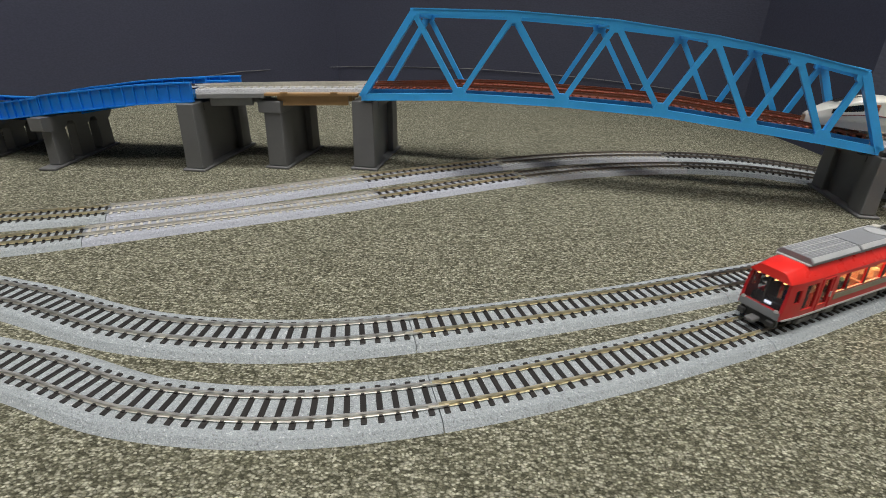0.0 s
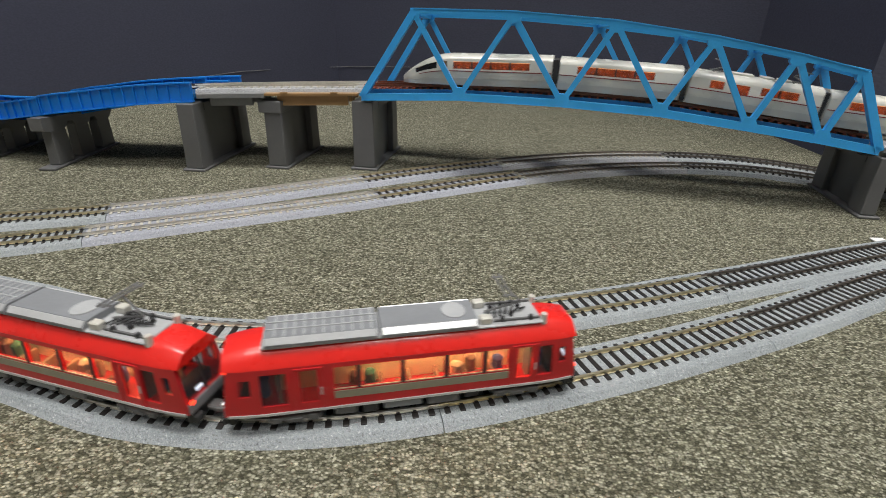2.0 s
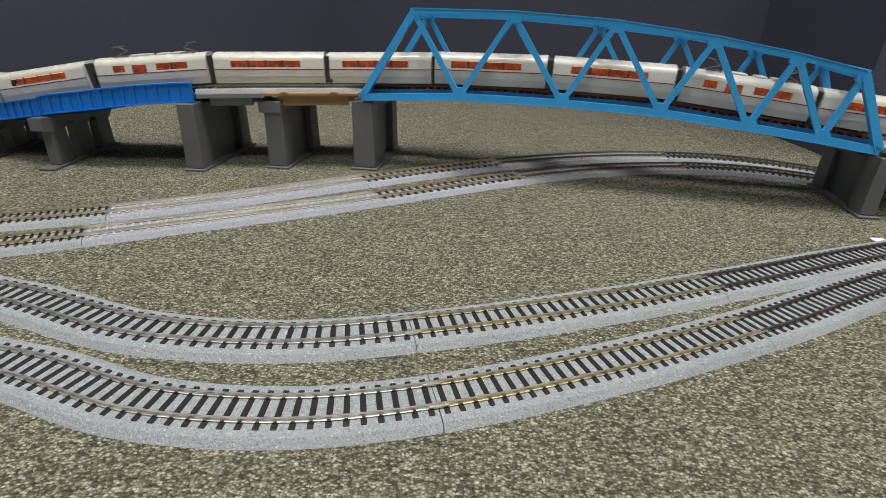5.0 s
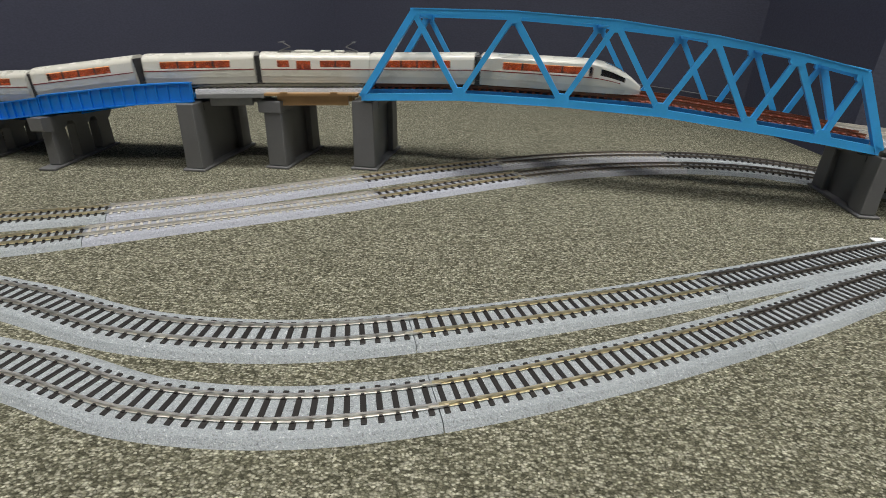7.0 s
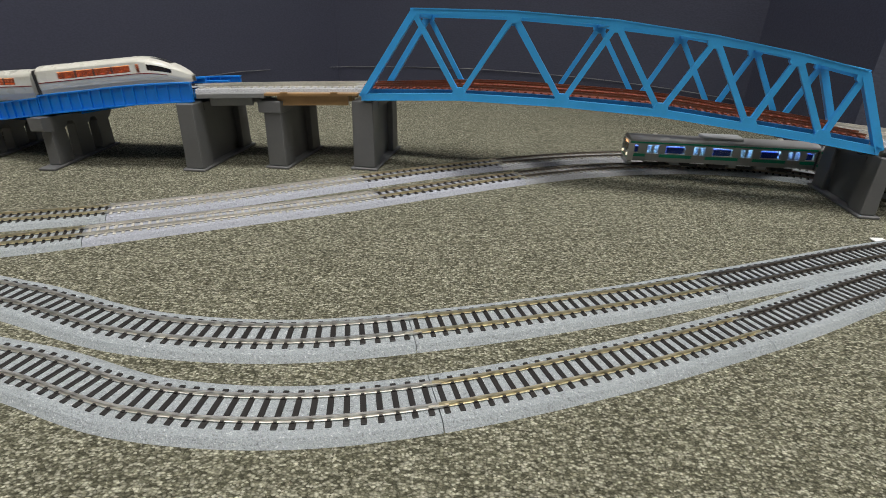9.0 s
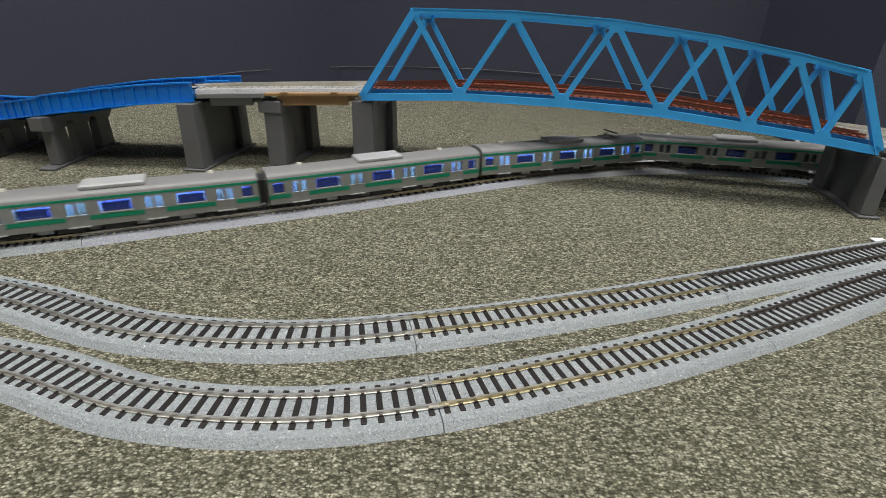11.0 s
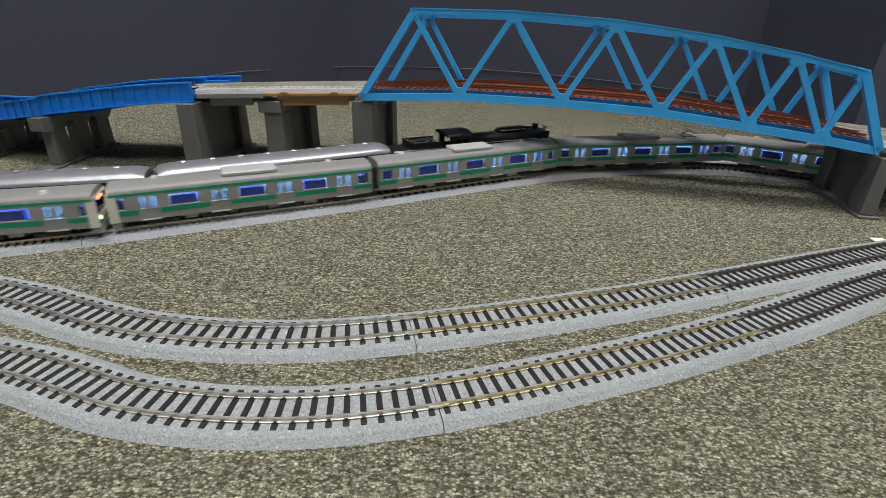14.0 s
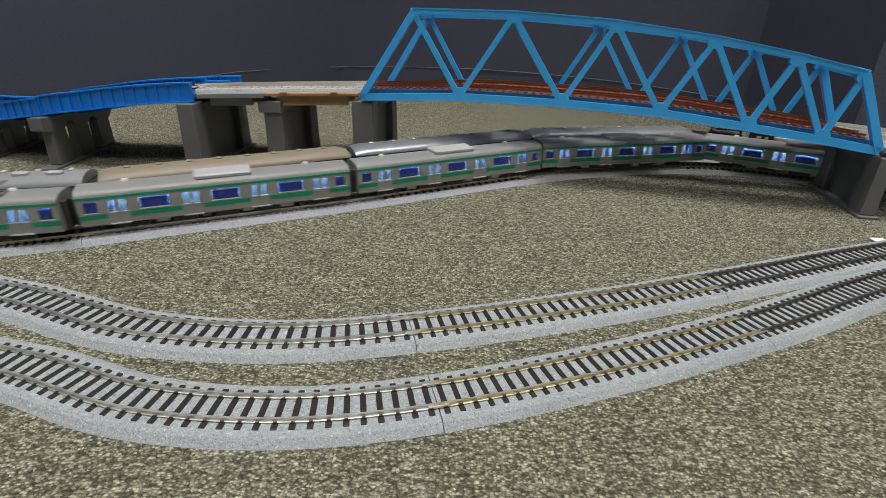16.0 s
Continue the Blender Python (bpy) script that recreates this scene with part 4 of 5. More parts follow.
    # trim
    for y in (-W / 2, W / 2):
        bm = bmesh.new()
        strip(bm, -33.8, 24.8, 11.2, 14.4, y, shape)
        part("band", bm, "khaki", t, "khaki grey band under the windows")
        bm = bmesh.new()
        strip(bm, -hl + 1, hl - 1, ZF - 0.4, ZF + 0.6, y, shape, 0.3)
        part("sill", bm, "silver", t, "thin silver sill line")
        for h in holes:
            pane(t, h[0], h[1], h[2], h[3], y, shape)
        for h in win:
            bm = bmesh.new()
            strip(bm, h[0], h[1], h[2] - 0.05, h[2] + 0.45, y, shape, 0.12)
            part("window_sill", bm, "muted_cream", t)
        for i in range(4):
            bm = bmesh.new()
            strip(bm, win[i + 1][1] + 0.15, win[i][0] - 0.15, 15.0, 24.8, y, shape, 0.1)
            part("window_pillar", bm, "dark", t)
        for h in doors:
            for a, b, c, d in ((h[0] - 1.9, h[0] - 1.5, 8, 25.2), (h[1] + 1.5, h[1] + 1.9, 8, 25.2), (h[0] - 1.9, h[1] + 1.9, 25.2, 25.6)):
                bm = bmesh.new()
                strip(bm, a, b, c, d, y, shape, 0.35)
                part("door_seam", bm, "red_deep", t)
            bm = bmesh.new()
            strip(bm, h[0] - 1.4, h[0] - 0.9, 14, 17, y, shape, 0.4)
            part("door_handle", bm, "silver", t)
    for x in (-hl, hl):
        sg = 1 if x > 0 else -1
        face = lambda a, b, c: shape(b, a, c)
        bm = bmesh.new()
        grid_wall(bm, steps(-7.6, 7.6, 4), [11.4, 16, 21, 26.3], [], x - sg * 0.3, 0.3, face)
        part("windscreen", bm, "glass", t, "tall raked cab windscreen")
        bm = bmesh.new()
        grid_wall(bm, [-0.3, 0.3], [11.4, 18, 26.3], [], x + sg * 0.1, 0.4, face)
        part("windscreen_pillar", bm, "dark", t)
        bm = bmesh.new()
        box(bm, x - sg * 7 - 2.5, x - sg * 7 + 2.5, -6.5, 6.5, 8, 13.2, 0.6)
        part("driving_desk", bm, "dark", t)
        bm = bmesh.new()
        box(bm, x - sg * 12 - 1.5, x - sg * 12 + 1.5, 1.5, 4.5, 9, 18, 0.9)
        part("cab_seat", bm, "muted_blue", t)
        bm = bmesh.new()
        box(bm, x - sg * 17 - 0.3, x - sg * 17 + 0.3, -7.5, -2.5, 8, 25)
        box(bm, x - sg * 17 - 0.3, x - sg * 17 + 0.3, 2.5, 7.5, 8, 25)
        part("cab_bulkhead", bm, "grey", t)
        bm = bmesh.new()
        box(bm, min(x, x - sg * 3), max(x, x - sg * 3), -7, 7, 1.6, 7.0, 0.6)
        part("skirt", bm, "black", t)
        bm = bmesh.new()
        grid_wall(bm, steps(-W / 2 + 0.4, W / 2 - 0.4, 3), [7.0, 9, 11.0], [], x + sg * 0.45, 0.8, face)
        part("bumper_panel", bm, "roof_mid", t, "dull silver lower front panel")
        bm = bmesh.new()
        p0 = face(0, x - sg * 0.9, 13.2)
        box(bm, p0[0] - 0.3, p0[0] + 0.3, 0.6, 3.0, 12.4, 13.8)
        part("destination_panel", bm, "lamp_cool", t, "small lit white panel behind the windscreen")
        for y in (-5.6, -2.0, 2.0, 5.6):
            bm = bmesh.new()
            p0 = face(y, x - sg * 0.9, 25.4)
            rod(bm, (p0[0] - 0.3, p0[1], 25.3), (p0[0] + 0.4, p0[1], 25.3), 0.55, 8)
            part("cab_lamp", bm, "lamp_amber", t)
        for y in (-6.3, 6.3):
            bm = bmesh.new()
            rod(bm, (x + sg * 0.2, y, 11.4), (x + sg * 0.8, y, 11.4), 0.8, 10)
            part("headlight", bm, "lamp_red" if sg < 0 else "silver", t)
        bm = bmesh.new()
        box(bm, min(x, x + sg * 5), max(x, x + sg * 5), -1.8, 1.8, 2.4, 4.6, 0.5)
        part("coupler", bm, "grey", t)
        bm = bmesh.new()
        for y in (-5.5, 5.5):
            box(bm, min(x, x + sg * 1.6), max(x, x + sg * 1.6), y - 1.4, y + 1.4, 2.2, 5.6, 0.4)
        part("buffer_beam", bm, "dark", t)
    # underframe, bogies, cabin
    for x0, x1, low, mat in ((-24, -19, 3.0, "dark"), (-17, -6, 1.8, "grey"), (-4, 9, 2.4, "roof_mid"), (11, 16, 1.8, "dark"), (18, 25, 2.2, "grey")):
        bm = bmesh.new()
        box(bm, x0, x1, -W / 2 + 0.6, W / 2 - 0.6, low, 6.8, 0.4)
        part("equipment_box", bm, mat, t)
    bm = bmesh.new()
    box(bm, -hl + 3, hl - 3, -7, 7, 5.2, 7.0)
    part("frame", bm, "dark", t)
    for x in (-38, 38):
        bogie(t, x, 14.5, "grey")
    seats(t, -31, 26, 9, ZF + 1, 5.0, "seat_red")
    random.seed(5)
    # Plain coloured blocks added in place of seated model figures.
    for i in range(12):
        bm = bmesh.new()
        x, y = -31 + i * 4.9, random.choice((-5.4, -4.4, 5))
        box(bm, x - 2.0, x + 1.8, y - 1.6, y + 1.5, ZF + 4, ZF + random.uniform(10.5, 15), 1.1)
        part("figure_shape", bm, ("muted_blue", "muted_green", "seat_red", "muted_cream")[i % 4], t)
    bm = bmesh.new()
    box(bm, -43, 16, -6, 6, ZE - 1.0, ZE - 0.6)
    part("cabin_light", bm, "glow_warm", t)
    bm = bmesh.new()
    box(bm, -50, 44, -0.3, 0.3, ZF + 1, ZE - 1.2)
    part("partition", bm, "interior_warm", t)
    return t


def white_car(L, lead, label, panto=False):
    """Pearl white express car; lead: with a long sloping nose at +x."""
    t = thing("white_express_car", label, "model train car", "white express train")
    W, ZF, ZE, RISE = 20.0, 1.5, 19.0, 5.0
    hl = L / 2
    nose = 46.0

    def shape(x, y, z):
        y2 = y * (1 - 0.10 * max(0.0, (z - 12) / 10) - 0.06 * max(0.0, (9 - z) / 6))
        if lead and x > hl - nose:
            k = (x - (hl - nose)) / nose
            top = 24.0 - (24.0 - 7.0) * k ** 2.1
            zz = ZF + (z - ZF) * (top - ZF) / (24.0 - ZF) if z > ZF else z
            y2 *= math.sqrt(max(0.03, 1 - k ** 3.2 * 0.92))
            return (x, y2, zz)
        return (x, y2, z)

    xs = steps(-hl, hl, 4)
    end = hl - 40 if lead else hl - 14
    start = -hl + 20
    if panto:
        holes = [(-hl + 16, -hl + 42, 13.4, 18.4), (hl - 42, hl - 30, 11.5, 18.0), (hl - 24, hl - 14, 13.4, 18.4)]
    elif lead:
        holes = [(start - 2, end - 6, 13.4, 18.6), (end - 1, end + 2, 12.6, 19.0), (end + 8, end + 27, 14.2, 20.4)]
    else:
        holes = [(start, end, 13.4, 18.6)]
    body = bmesh.new()
    for y in (-W / 2, W / 2):
        grid_wall(body, xs, [ZF, 5, 7, 9, 12, 15, 18, ZE], holes, y, 0.8, shape)
    ends = [-hl] if lead else [-hl, hl]
    for x in ends:
        fr = bmesh.new()
        grid_wall(fr, steps(-W / 2, W / 2, 4), [ZF, 5, 7, 9, 12, 15, 18, ZE], [], x, 0.8, lambda a, b, c: shape(b, a, c))
        me = bpy.data.meshes.new("tmp")
        fr.to_mesh(me)
        fr.free()
        body.from_mesh(me)
        bpy.data.meshes.remove(me)
    box(body, -hl + 1.5, (hl - 12) if lead else hl - 1.5, -W / 2 + 1.6, W / 2 - 1.6, ZF, ZF + 0.8)
    smooth(part("body", body, "white", t), 35)
    bm = bmesh.new()
    roof_shell(bm, xs, W, ZE, RISE, shape, 14, 2.3)
    smooth(part("roof", bm, "white", t), 40)
    for y in (-W / 2, W / 2):
        bm = bmesh.new()
        strip(bm, -hl + 0.5, hl - (16 if lead else 0.5), 11.6, 12.2, y, shape, 0.15, 4)
        part("waist_line", bm, "maroon", t, "thin maroon line along the waist")
        bm = bmesh.new()
        strip(bm, -hl + 0.5, hl - (10 if lead else 0.5), 6.6, 7.2, y, shape, 0.2, 4)
        part("crease_line", bm, "white", t)
        bm = bmesh.new()
        strip(bm, -hl + 0.5, hl - (12 if lead else 0.5), ZF + 0.1, 6.4, y, shape, 0.12, 4)
        part("lower_panel", bm, "white_low", t, "silvery white lower panel")
        for i, h in enumerate(holes):
            pane(t, h[0], h[1], h[2], h[3], y, shape, "glass_dark" if (lead and i == 2) else "glass")
        for x in (-hl + 7, -hl + 12):
            bm = bmesh.new()
            strip(bm, x, x + 0.3, 7.4, 18.6, y, shape, 0.12)
            part("door_seam", bm, "white_low", t)
        h = holes[0]
        n = max(1, int((h[1] - h[0]) / 13))
        for i in range(1, n):
            x = h[0] + (h[1] - h[0]) * i / n
            bm = bmesh.new()
            strip(bm, x - 0.7, x + 0.7, h[2], h[3], y - (0.6 if y > 0 else -0.6), shape, 0.3)
            part("window_post", bm, "dark", t)
    # bellows and bogie at the rear joint
    bm = bmesh.new()
    box(bm, -hl - 4.2, -hl, -8.0, 8.0, 4.0, 21.5, 0.4)
    part("bellows", bm, "dark", t)
    bogie(t, -hl + 2, 14.5)
    if lead:
        bogie(t, hl - 34, 14.5)
        for y in (-4.2, 4.2):
            bm = bmesh.new()
            rod(bm, (hl - 5.5, y, 7.2), (hl - 4.6, y, 7.1), 0.9, 10)
            part("headlight", bm, "lamp_white", t)
        bm = bmesh.new()
        rows = []
        for x in steps(hl - 30, hl - 15, 3):
            rows.append([bm.verts.new((lambda q: (q[0], q[1], q[2] + 0.15))(shape(x, yy, ZE + RISE * 0.9))) for yy in (-4, -2, 0, 2, 4)])
        for a, b in zip(rows, rows[1:]):
            for j in range(4):
                bm.faces.new((a[j], a[j + 1], b[j + 1], b[j]))
        ext = bmesh.ops.extrude_face_region(bm, geom=bm.faces[:])
        for v in ext["geom"]:
            if isinstance(v, bmesh.types.BMVert):
                v.co.z += 0.25
        smooth(part("windscreen", bm, "glass_dark", t, "dark raised cab windscreen"))
    bm = bmesh.new()
    box(bm, -hl + 6, hl - (30 if lead else 6), -6.5, 6.5, 1.6, ZF)
    part("underframe", bm, "dark", t)
    if panto:
        for x in (-30, 26):
            pantograph(t, x, ZE + RISE - 0.4, 1 if x < 0 else -1, False, 6.0)
        bm = bmesh.new()
        for x in (-20, -8, 6, 14):
            box(bm, x - 4, x + 4, -4, 4, ZE + RISE - 0.7, ZE + RISE + 1.2, 0.5)
        part("roof_equipment", bm, "white_low", t)
    seats(t, -hl + 14, hl - (44 if lead else 12), 7.5, ZF + 4.5, 6.0, "seat_orange", h=7.0)
    bm = bmesh.new()
    box(bm, -hl + 10, hl - (44 if lead else 8), -7.5, 7.5, ZE - 0.9, ZE - 0.5)
    part("cabin_light", bm, "glow_orange", t)
    bm = bmesh.new()
    box(bm, -hl + 10, hl - (44 if lead else 8), -0.3, 0.3, ZF + 1, ZE - 1)
    part("partition", bm, "cabin_orange", t)
    return t


def green_car(label, cab=0, panto=False, dim=False, seat=13.4):
    """Stainless commuter car with green stripes; cab: 1 front at +x, -1 at the rear."""
    t = thing("commuter_car", label, "model train car", "green striped commuter train")
    L, W, ZF, ZE, RISE = 150.0, 19.4, 5.6, 23.6, 3.8
    hl = L / 2
    doors = [-56.0, -18.7, 18.7, 56.0]
    big = [(-45.5, -30), (-7.8, 7.8), (30, 45.5)]
    holes = []
    for d in doors:
        holes += [(d - 4.4, d - 0.9, 13.2, 20.6), (d + 0.9, d + 4.4, 13.2, 20.6)]
    holes += [(a, b, 13.6, 20.6) for a, b in big]
    ends = [(-72, -65.5), (65.5, 72)]
    if cab > 0:
        ends = ends[:1] + [(68, 71)]
    if cab < 0:
        ends = [(-71, -68)] + ends[1:]
    holes += [(a, b, 13.6, 20.6) for a, b in ends]

    def shape(x, y, z):
        return (x, y * (1 - 0.035 * max(0.0, (z - 16) / 8)), z)

    body = bmesh.new()
    zs = [ZF, 9, 13, 17, 21, ZE]
    for y in (-W / 2, W / 2):
        grid_wall(body, steps(-hl, hl, 30), zs, holes, y, 0.8, shape)
    for x in (-hl, hl):
        hole = [(-8, 8, 13.0, 22.4)] if (cab and (x > 0) == (cab > 0)) else [(-3, 3, ZF + 1, 20)]
        fr = bmesh.new()
        grid_wall(fr, steps(-W / 2, W / 2, 6), zs, hole, x, 0.8, lambda a, b, c: shape(b, a, c))
        me = bpy.data.meshes.new("tmp")
        fr.to_mesh(me)
        fr.free()
        body.from_mesh(me)
        bpy.data.meshes.remove(me)
    box(body, -hl + 1, hl - 1, -W / 2 + 1, W / 2 - 1, ZF, ZF + 0.8)
    part("body", body, "steel", t)
    bm = bmesh.new()
    roof_shell(bm, [-hl, -hl / 2, 0, hl / 2, hl], W * 0.955, ZE, RISE, same, 12, 2.6)
    smooth(part("roof", bm, "steel_roof", t), 40)
    for y in (-W / 2, W / 2):
        bm = bmesh.new()
        strip(bm, -hl + 0.3, hl - 0.3, 21.9, 23.4, y, shape)
        part("upper_stripe", bm, "green", t, "green stripe under the eaves")
        segs = [(-hl + 0.3, -61.6)] + [(a + 5.6, b - 5.6) for a, b in zip(doors, doors[1:])] + [(61.6, hl - 0.3)]
        for a, b in segs:
            bm = bmesh.new()
            strip(bm, a, b, 9.6, 12.4, y, shape)
            part("lower_stripe", bm, "green", t, "green stripe between the doors")
        for d in doors:
            bm = bmesh.new()
            strip(bm, d - 5.3, d + 5.3, ZF - 0.3, ZF + 0.4, y, shape, 0.5)
            part("door_step", bm, "silver", t)
            bm = bmesh.new()
            for e in (-5.2, 0, 5.2):
                strip(bm, d + e - 0.15, d + e + 0.15, ZF + 0.5, 21.6, y, shape, 0.1)
            part("door_seam", bm, "steel_roof", t)
        for h in holes:
            pane(t, h[0], h[1], h[2], h[3], y, shape)
            bm = bmesh.new()
            strip(bm, h[0] - 0.3, h[1] + 0.3, h[2] - 0.5, h[2], y, shape, 0.25)
            part("window_sill", bm, "silver", t)
    # roof cooler, vents
    bm = bmesh.new()
    box(bm, -16, 16, -6.5, 6.5, ZE + RISE - 1.0, ZE + RISE + 2.4, 0.9)
    part("cooling_unit", bm, "roof_grey" if not panto else "steel_roof", t, "pale box-shaped roof cooling unit")
    for x in (-50, 52):
        bm = bmesh.new()
        rod(bm, (x, -4, ZE + RISE - 0.9), (x, -4, ZE + RISE + 0.9), 2.2, 12, 1.6)
        part("roof_vent", bm, "white", t)
    if panto:
        pantograph(t, -44, ZE + RISE - 0.3, 1, False, 3.5)
    for x in (-hl, hl):
        sg = 1 if x > 0 else -1
        if cab and (x > 0) == (cab > 0):
            bm = bmesh.new()
            grid_wall(bm, steps(-W / 2, W / 2, 6), [ZF, 9, 13, 17, 21, ZE], [(-8.4, 8.4, 12.5, 22.8)], x + sg * 0.9, 0.8, lambda a, b, c: shape(b, a, c))
            part("front_mask", bm, "white", t, "white front mask round the cab window")
            for y in (-W / 2, W / 2):
                bm = bmesh.new()
                strip(bm, min(x - sg * 3.6, x + sg * 1.2), max(x - sg * 3.6, x + sg * 1.2), ZF, 21.6, y, shape, 0.35)
                part("mask_side", bm, "white", t, "white wrap of the front mask")
            bm = bmesh.new()
            box(bm, x + sg * 0.1 - 0.3, x + sg * 0.1 + 0.3, -8.2, 8.2, 12.6, 22.6)
            part("windscreen", bm, "glass_dark", t)
            for y in (-6.5, 6.5):
                bm = bmesh.new()
                rod(bm, (x + sg * 0.8, y, 10.6), (x + sg * 1.4, y, 10.6), 1.2, 10)
                part("headlight", bm, "lamp_white", t)
            bm = bmesh.new()
            box(bm, x + sg * 0.1 - 0.4, x + sg * 0.1 + 0.4, -4, 4, 20.4, 22.0)
            part("destination_panel", bm, "glow_orange", t)
            bm = bmesh.new()
            strip(bm, -9, 9, 7.6, 9.2, x + sg * 0.9, lambda a, b, c: (b, a, c), 0.2)
            part("front_stripe", bm, "green", t)
            bm = bmesh.new()
            box(bm, min(x - sg * 4, x + sg * 1), max(x - sg * 4, x + sg * 1), -8.5, 8.5, 1.2, 4.6, 0.5)
            part("skirt", bm, "roof_grey", t)
        else:
            bm = bmesh.new()
            box(bm, min(x, x + sg * 2.4), max(x, x + sg * 2.4), -6.5, 6.5, 5.5, 23, 0.3)
            part("gangway", bm, "dark", t)
    for x0, x1, low, mat in ((-38, -30, 2.4, "roof_grey"), (-28, -16, 1.6, "dark"), (-14, -8, 2.6, "roof_grey"), (-6, 8, 1.4, "dark"), (10, 15, 2.4, "grey"), (17, 30, 1.8, "dark"), (32, 39, 2.6, "roof_grey")):
        bm = bmesh.new()
        box(bm, x0, x1, -W / 2 + 1.4, W / 2 - 1.4, low, 5.4, 0.4)
        part("equipment_box", bm, mat, t)
    for x in (-51, 51):
        bogie(t, x)
    bm = bmesh.new()
    for a, b in big + [(-72, -62), (62, 72)]:
        for y in (-7, 7):
            box(bm, a + 1, a + (b - a) * (0.82 if y < 0 else 0.95), y - 1.8, y + 1.8, ZF + 4.4, ZF + seat, 0.4)
    part("seats", bm, "seat_blue", t)
    bm = bmesh.new()
    box(bm, -hl + 4, hl - 4, -0.3, 0.3, ZF + 1, ZE - 1)
    part("partition", bm, "interior_cool", t)
    if not dim:
        bm = bmesh.new()
        box(bm, -hl + 4, hl - 4, -3.5, 3.5, ZE - 0.9, ZE - 0.5)
        part("cabin_light", bm, "glow_cool", t)
    return t


def steam_loco():
    t = thing("steam_locomotive", "black steam locomotive with tender pulling dark coaches", "model locomotive", "steam train")
    bm = bmesh.new()
    rod(bm, (-8, 0, 17.5), (66, 0, 17.5), 7.0, 24)
    rod(bm, (66, 0, 17.5), (70, 0, 17.5), 6.4, 24)
    smooth(part("boiler", bm, "black", t), 40)
    bm = bmesh.new()
    rod(bm, (61, 0, 23.5), (61, 0, 28.5), 2.2, 14, 2.6)
    part("chimney", bm, "black", t)
    bm = bmesh.new()
    prof = [(20, 23.2), (23, 27.2), (50, 27.2), (53, 23.2)]
    a = [bm.verts.new((x, -3.2, z)) for x, z in prof]
    b = [bm.verts.new((x, 3.2, z)) for x, z in prof]
    for i in range(4):
        bm.faces.new((a[i], a[(i + 1) % 4], b[(i + 1) % 4], b[i]))
    bm.faces.new(a)
    bm.faces.new(b[::-1])
    bmesh.ops.bevel(bm, geom=bm.edges[:], offset=1.2, segments=2, affect="EDGES")
    part("dome_casing", bm, "black", t)
    bm = bmesh.new()
    rod(bm, (24, -3.6, 25.4), (49, -3.6, 25.4), 0.4, 6)
    rod(bm, (24, 3.6, 25.4), (49, 3.6, 25.4), 0.4, 6)
    for y in (-8.6, 8.6):
        rod(bm, (0, y, 18.5), (64, y, 18.0), 0.4, 6)
    part("handrails", bm, "rail", t)
    bm = bmesh.new()
    grid_wall(bm, steps(-26, -8, 6), [6, 12, 16, 22, 26], [(-21, -16, 17, 23), (-14.5, -10.5, 17, 23)], -9.6, 0.7, same)
    grid_wall(bm, steps(-26, -8, 6), [6, 12, 16, 22, 26], [(-21, -16, 17, 23), (-14.5, -10.5, 17, 23)], 9.6, 0.7, same)
    box(bm, -8.6, -8, -9.6, 9.6, 6, 26)
    part("cab", bm, "black", t)
    bm = bmesh.new()
    roof_shell(bm, [-29, -18, -7], 21, 25.6, 3.0, same, 10, 2.2)
    smooth(part("cab_roof", bm, "black", t))
    bm = bmesh.new()
    box(bm, -26, 72, -8.6, 8.6, 9.4, 10.4, 0.2)
    box(bm, -24, 68, -4, 4, 4, 9.4)
    part("running_board", bm, "black", t)
    for y in (-9, 9):
        bm = bmesh.new()
        box(bm, 58, 70, y - 2.2, y + 2.2, 3.4, 9.2, 0.8)
        part("cylinder", bm, "black", t)
        bm = bmesh.new()
        box(bm, 58, 69, y - 0.4, y + 0.4, 12, 24, 0.2)
        part("smoke_deflector", bm, "black", t)
        bm = bmesh.new()
        beam(bm, (2, y, 5.2), (40, y, 5.2), 0.7, 1.2)
        part("coupling_rod", bm, "rail", t)
    for x in (3, 20, 37):
        bm = bmesh.new()
        for y in (-5.4, 5.4):
            rod(bm, (x, y - 0.9, 5.6), (x, y + 0.9, 5.6), 5.6, 20)
        part("driving_wheel", bm, "wheel", t)
    for x in (56, -16):
        bm = bmesh.new()
        for y in (-5, 5):
            rod(bm, (x, y - 0.8, 3), (x, y + 0.8, 3), 3, 16)
        part("wheel", bm, "wheel", t)
    bm = bmesh.new()
    rod(bm, (70, 0, 25), (72.5, 0, 25), 1.6, 12)
    part("headlight", bm, "silver", t)
    # tender
    bm = bmesh.new()
    box(bm, -74, -31, -9.4, 9.4, 7, 18, 0.8)
    grid_wall(bm, steps(-58, -32, 8), [18, 22.5], [], -9.0, 0.6, same)
    grid_wall(bm, steps(-58, -32, 8), [18, 22.5], [], 9.0, 0.6, same)
    box(bm, -58.6, -58, -9, 9, 18, 22.5)
    part("tender_body", bm, "black", t)
    bm = bmesh.new()
    random.seed(3)
    for i in range(60):
        x, y = random.uniform(-56, -34), random.uniform(-7, 7)
        r = random.uniform(1.2, 2.4)
        box(bm, x - r, x + r, y - r, y + r, 17, 19 + random.uniform(0, 3), 0.4)
    part("coal", bm, "dark", t)
    for x in (-64, -42):
        bogie(t, x, 13)
    return t


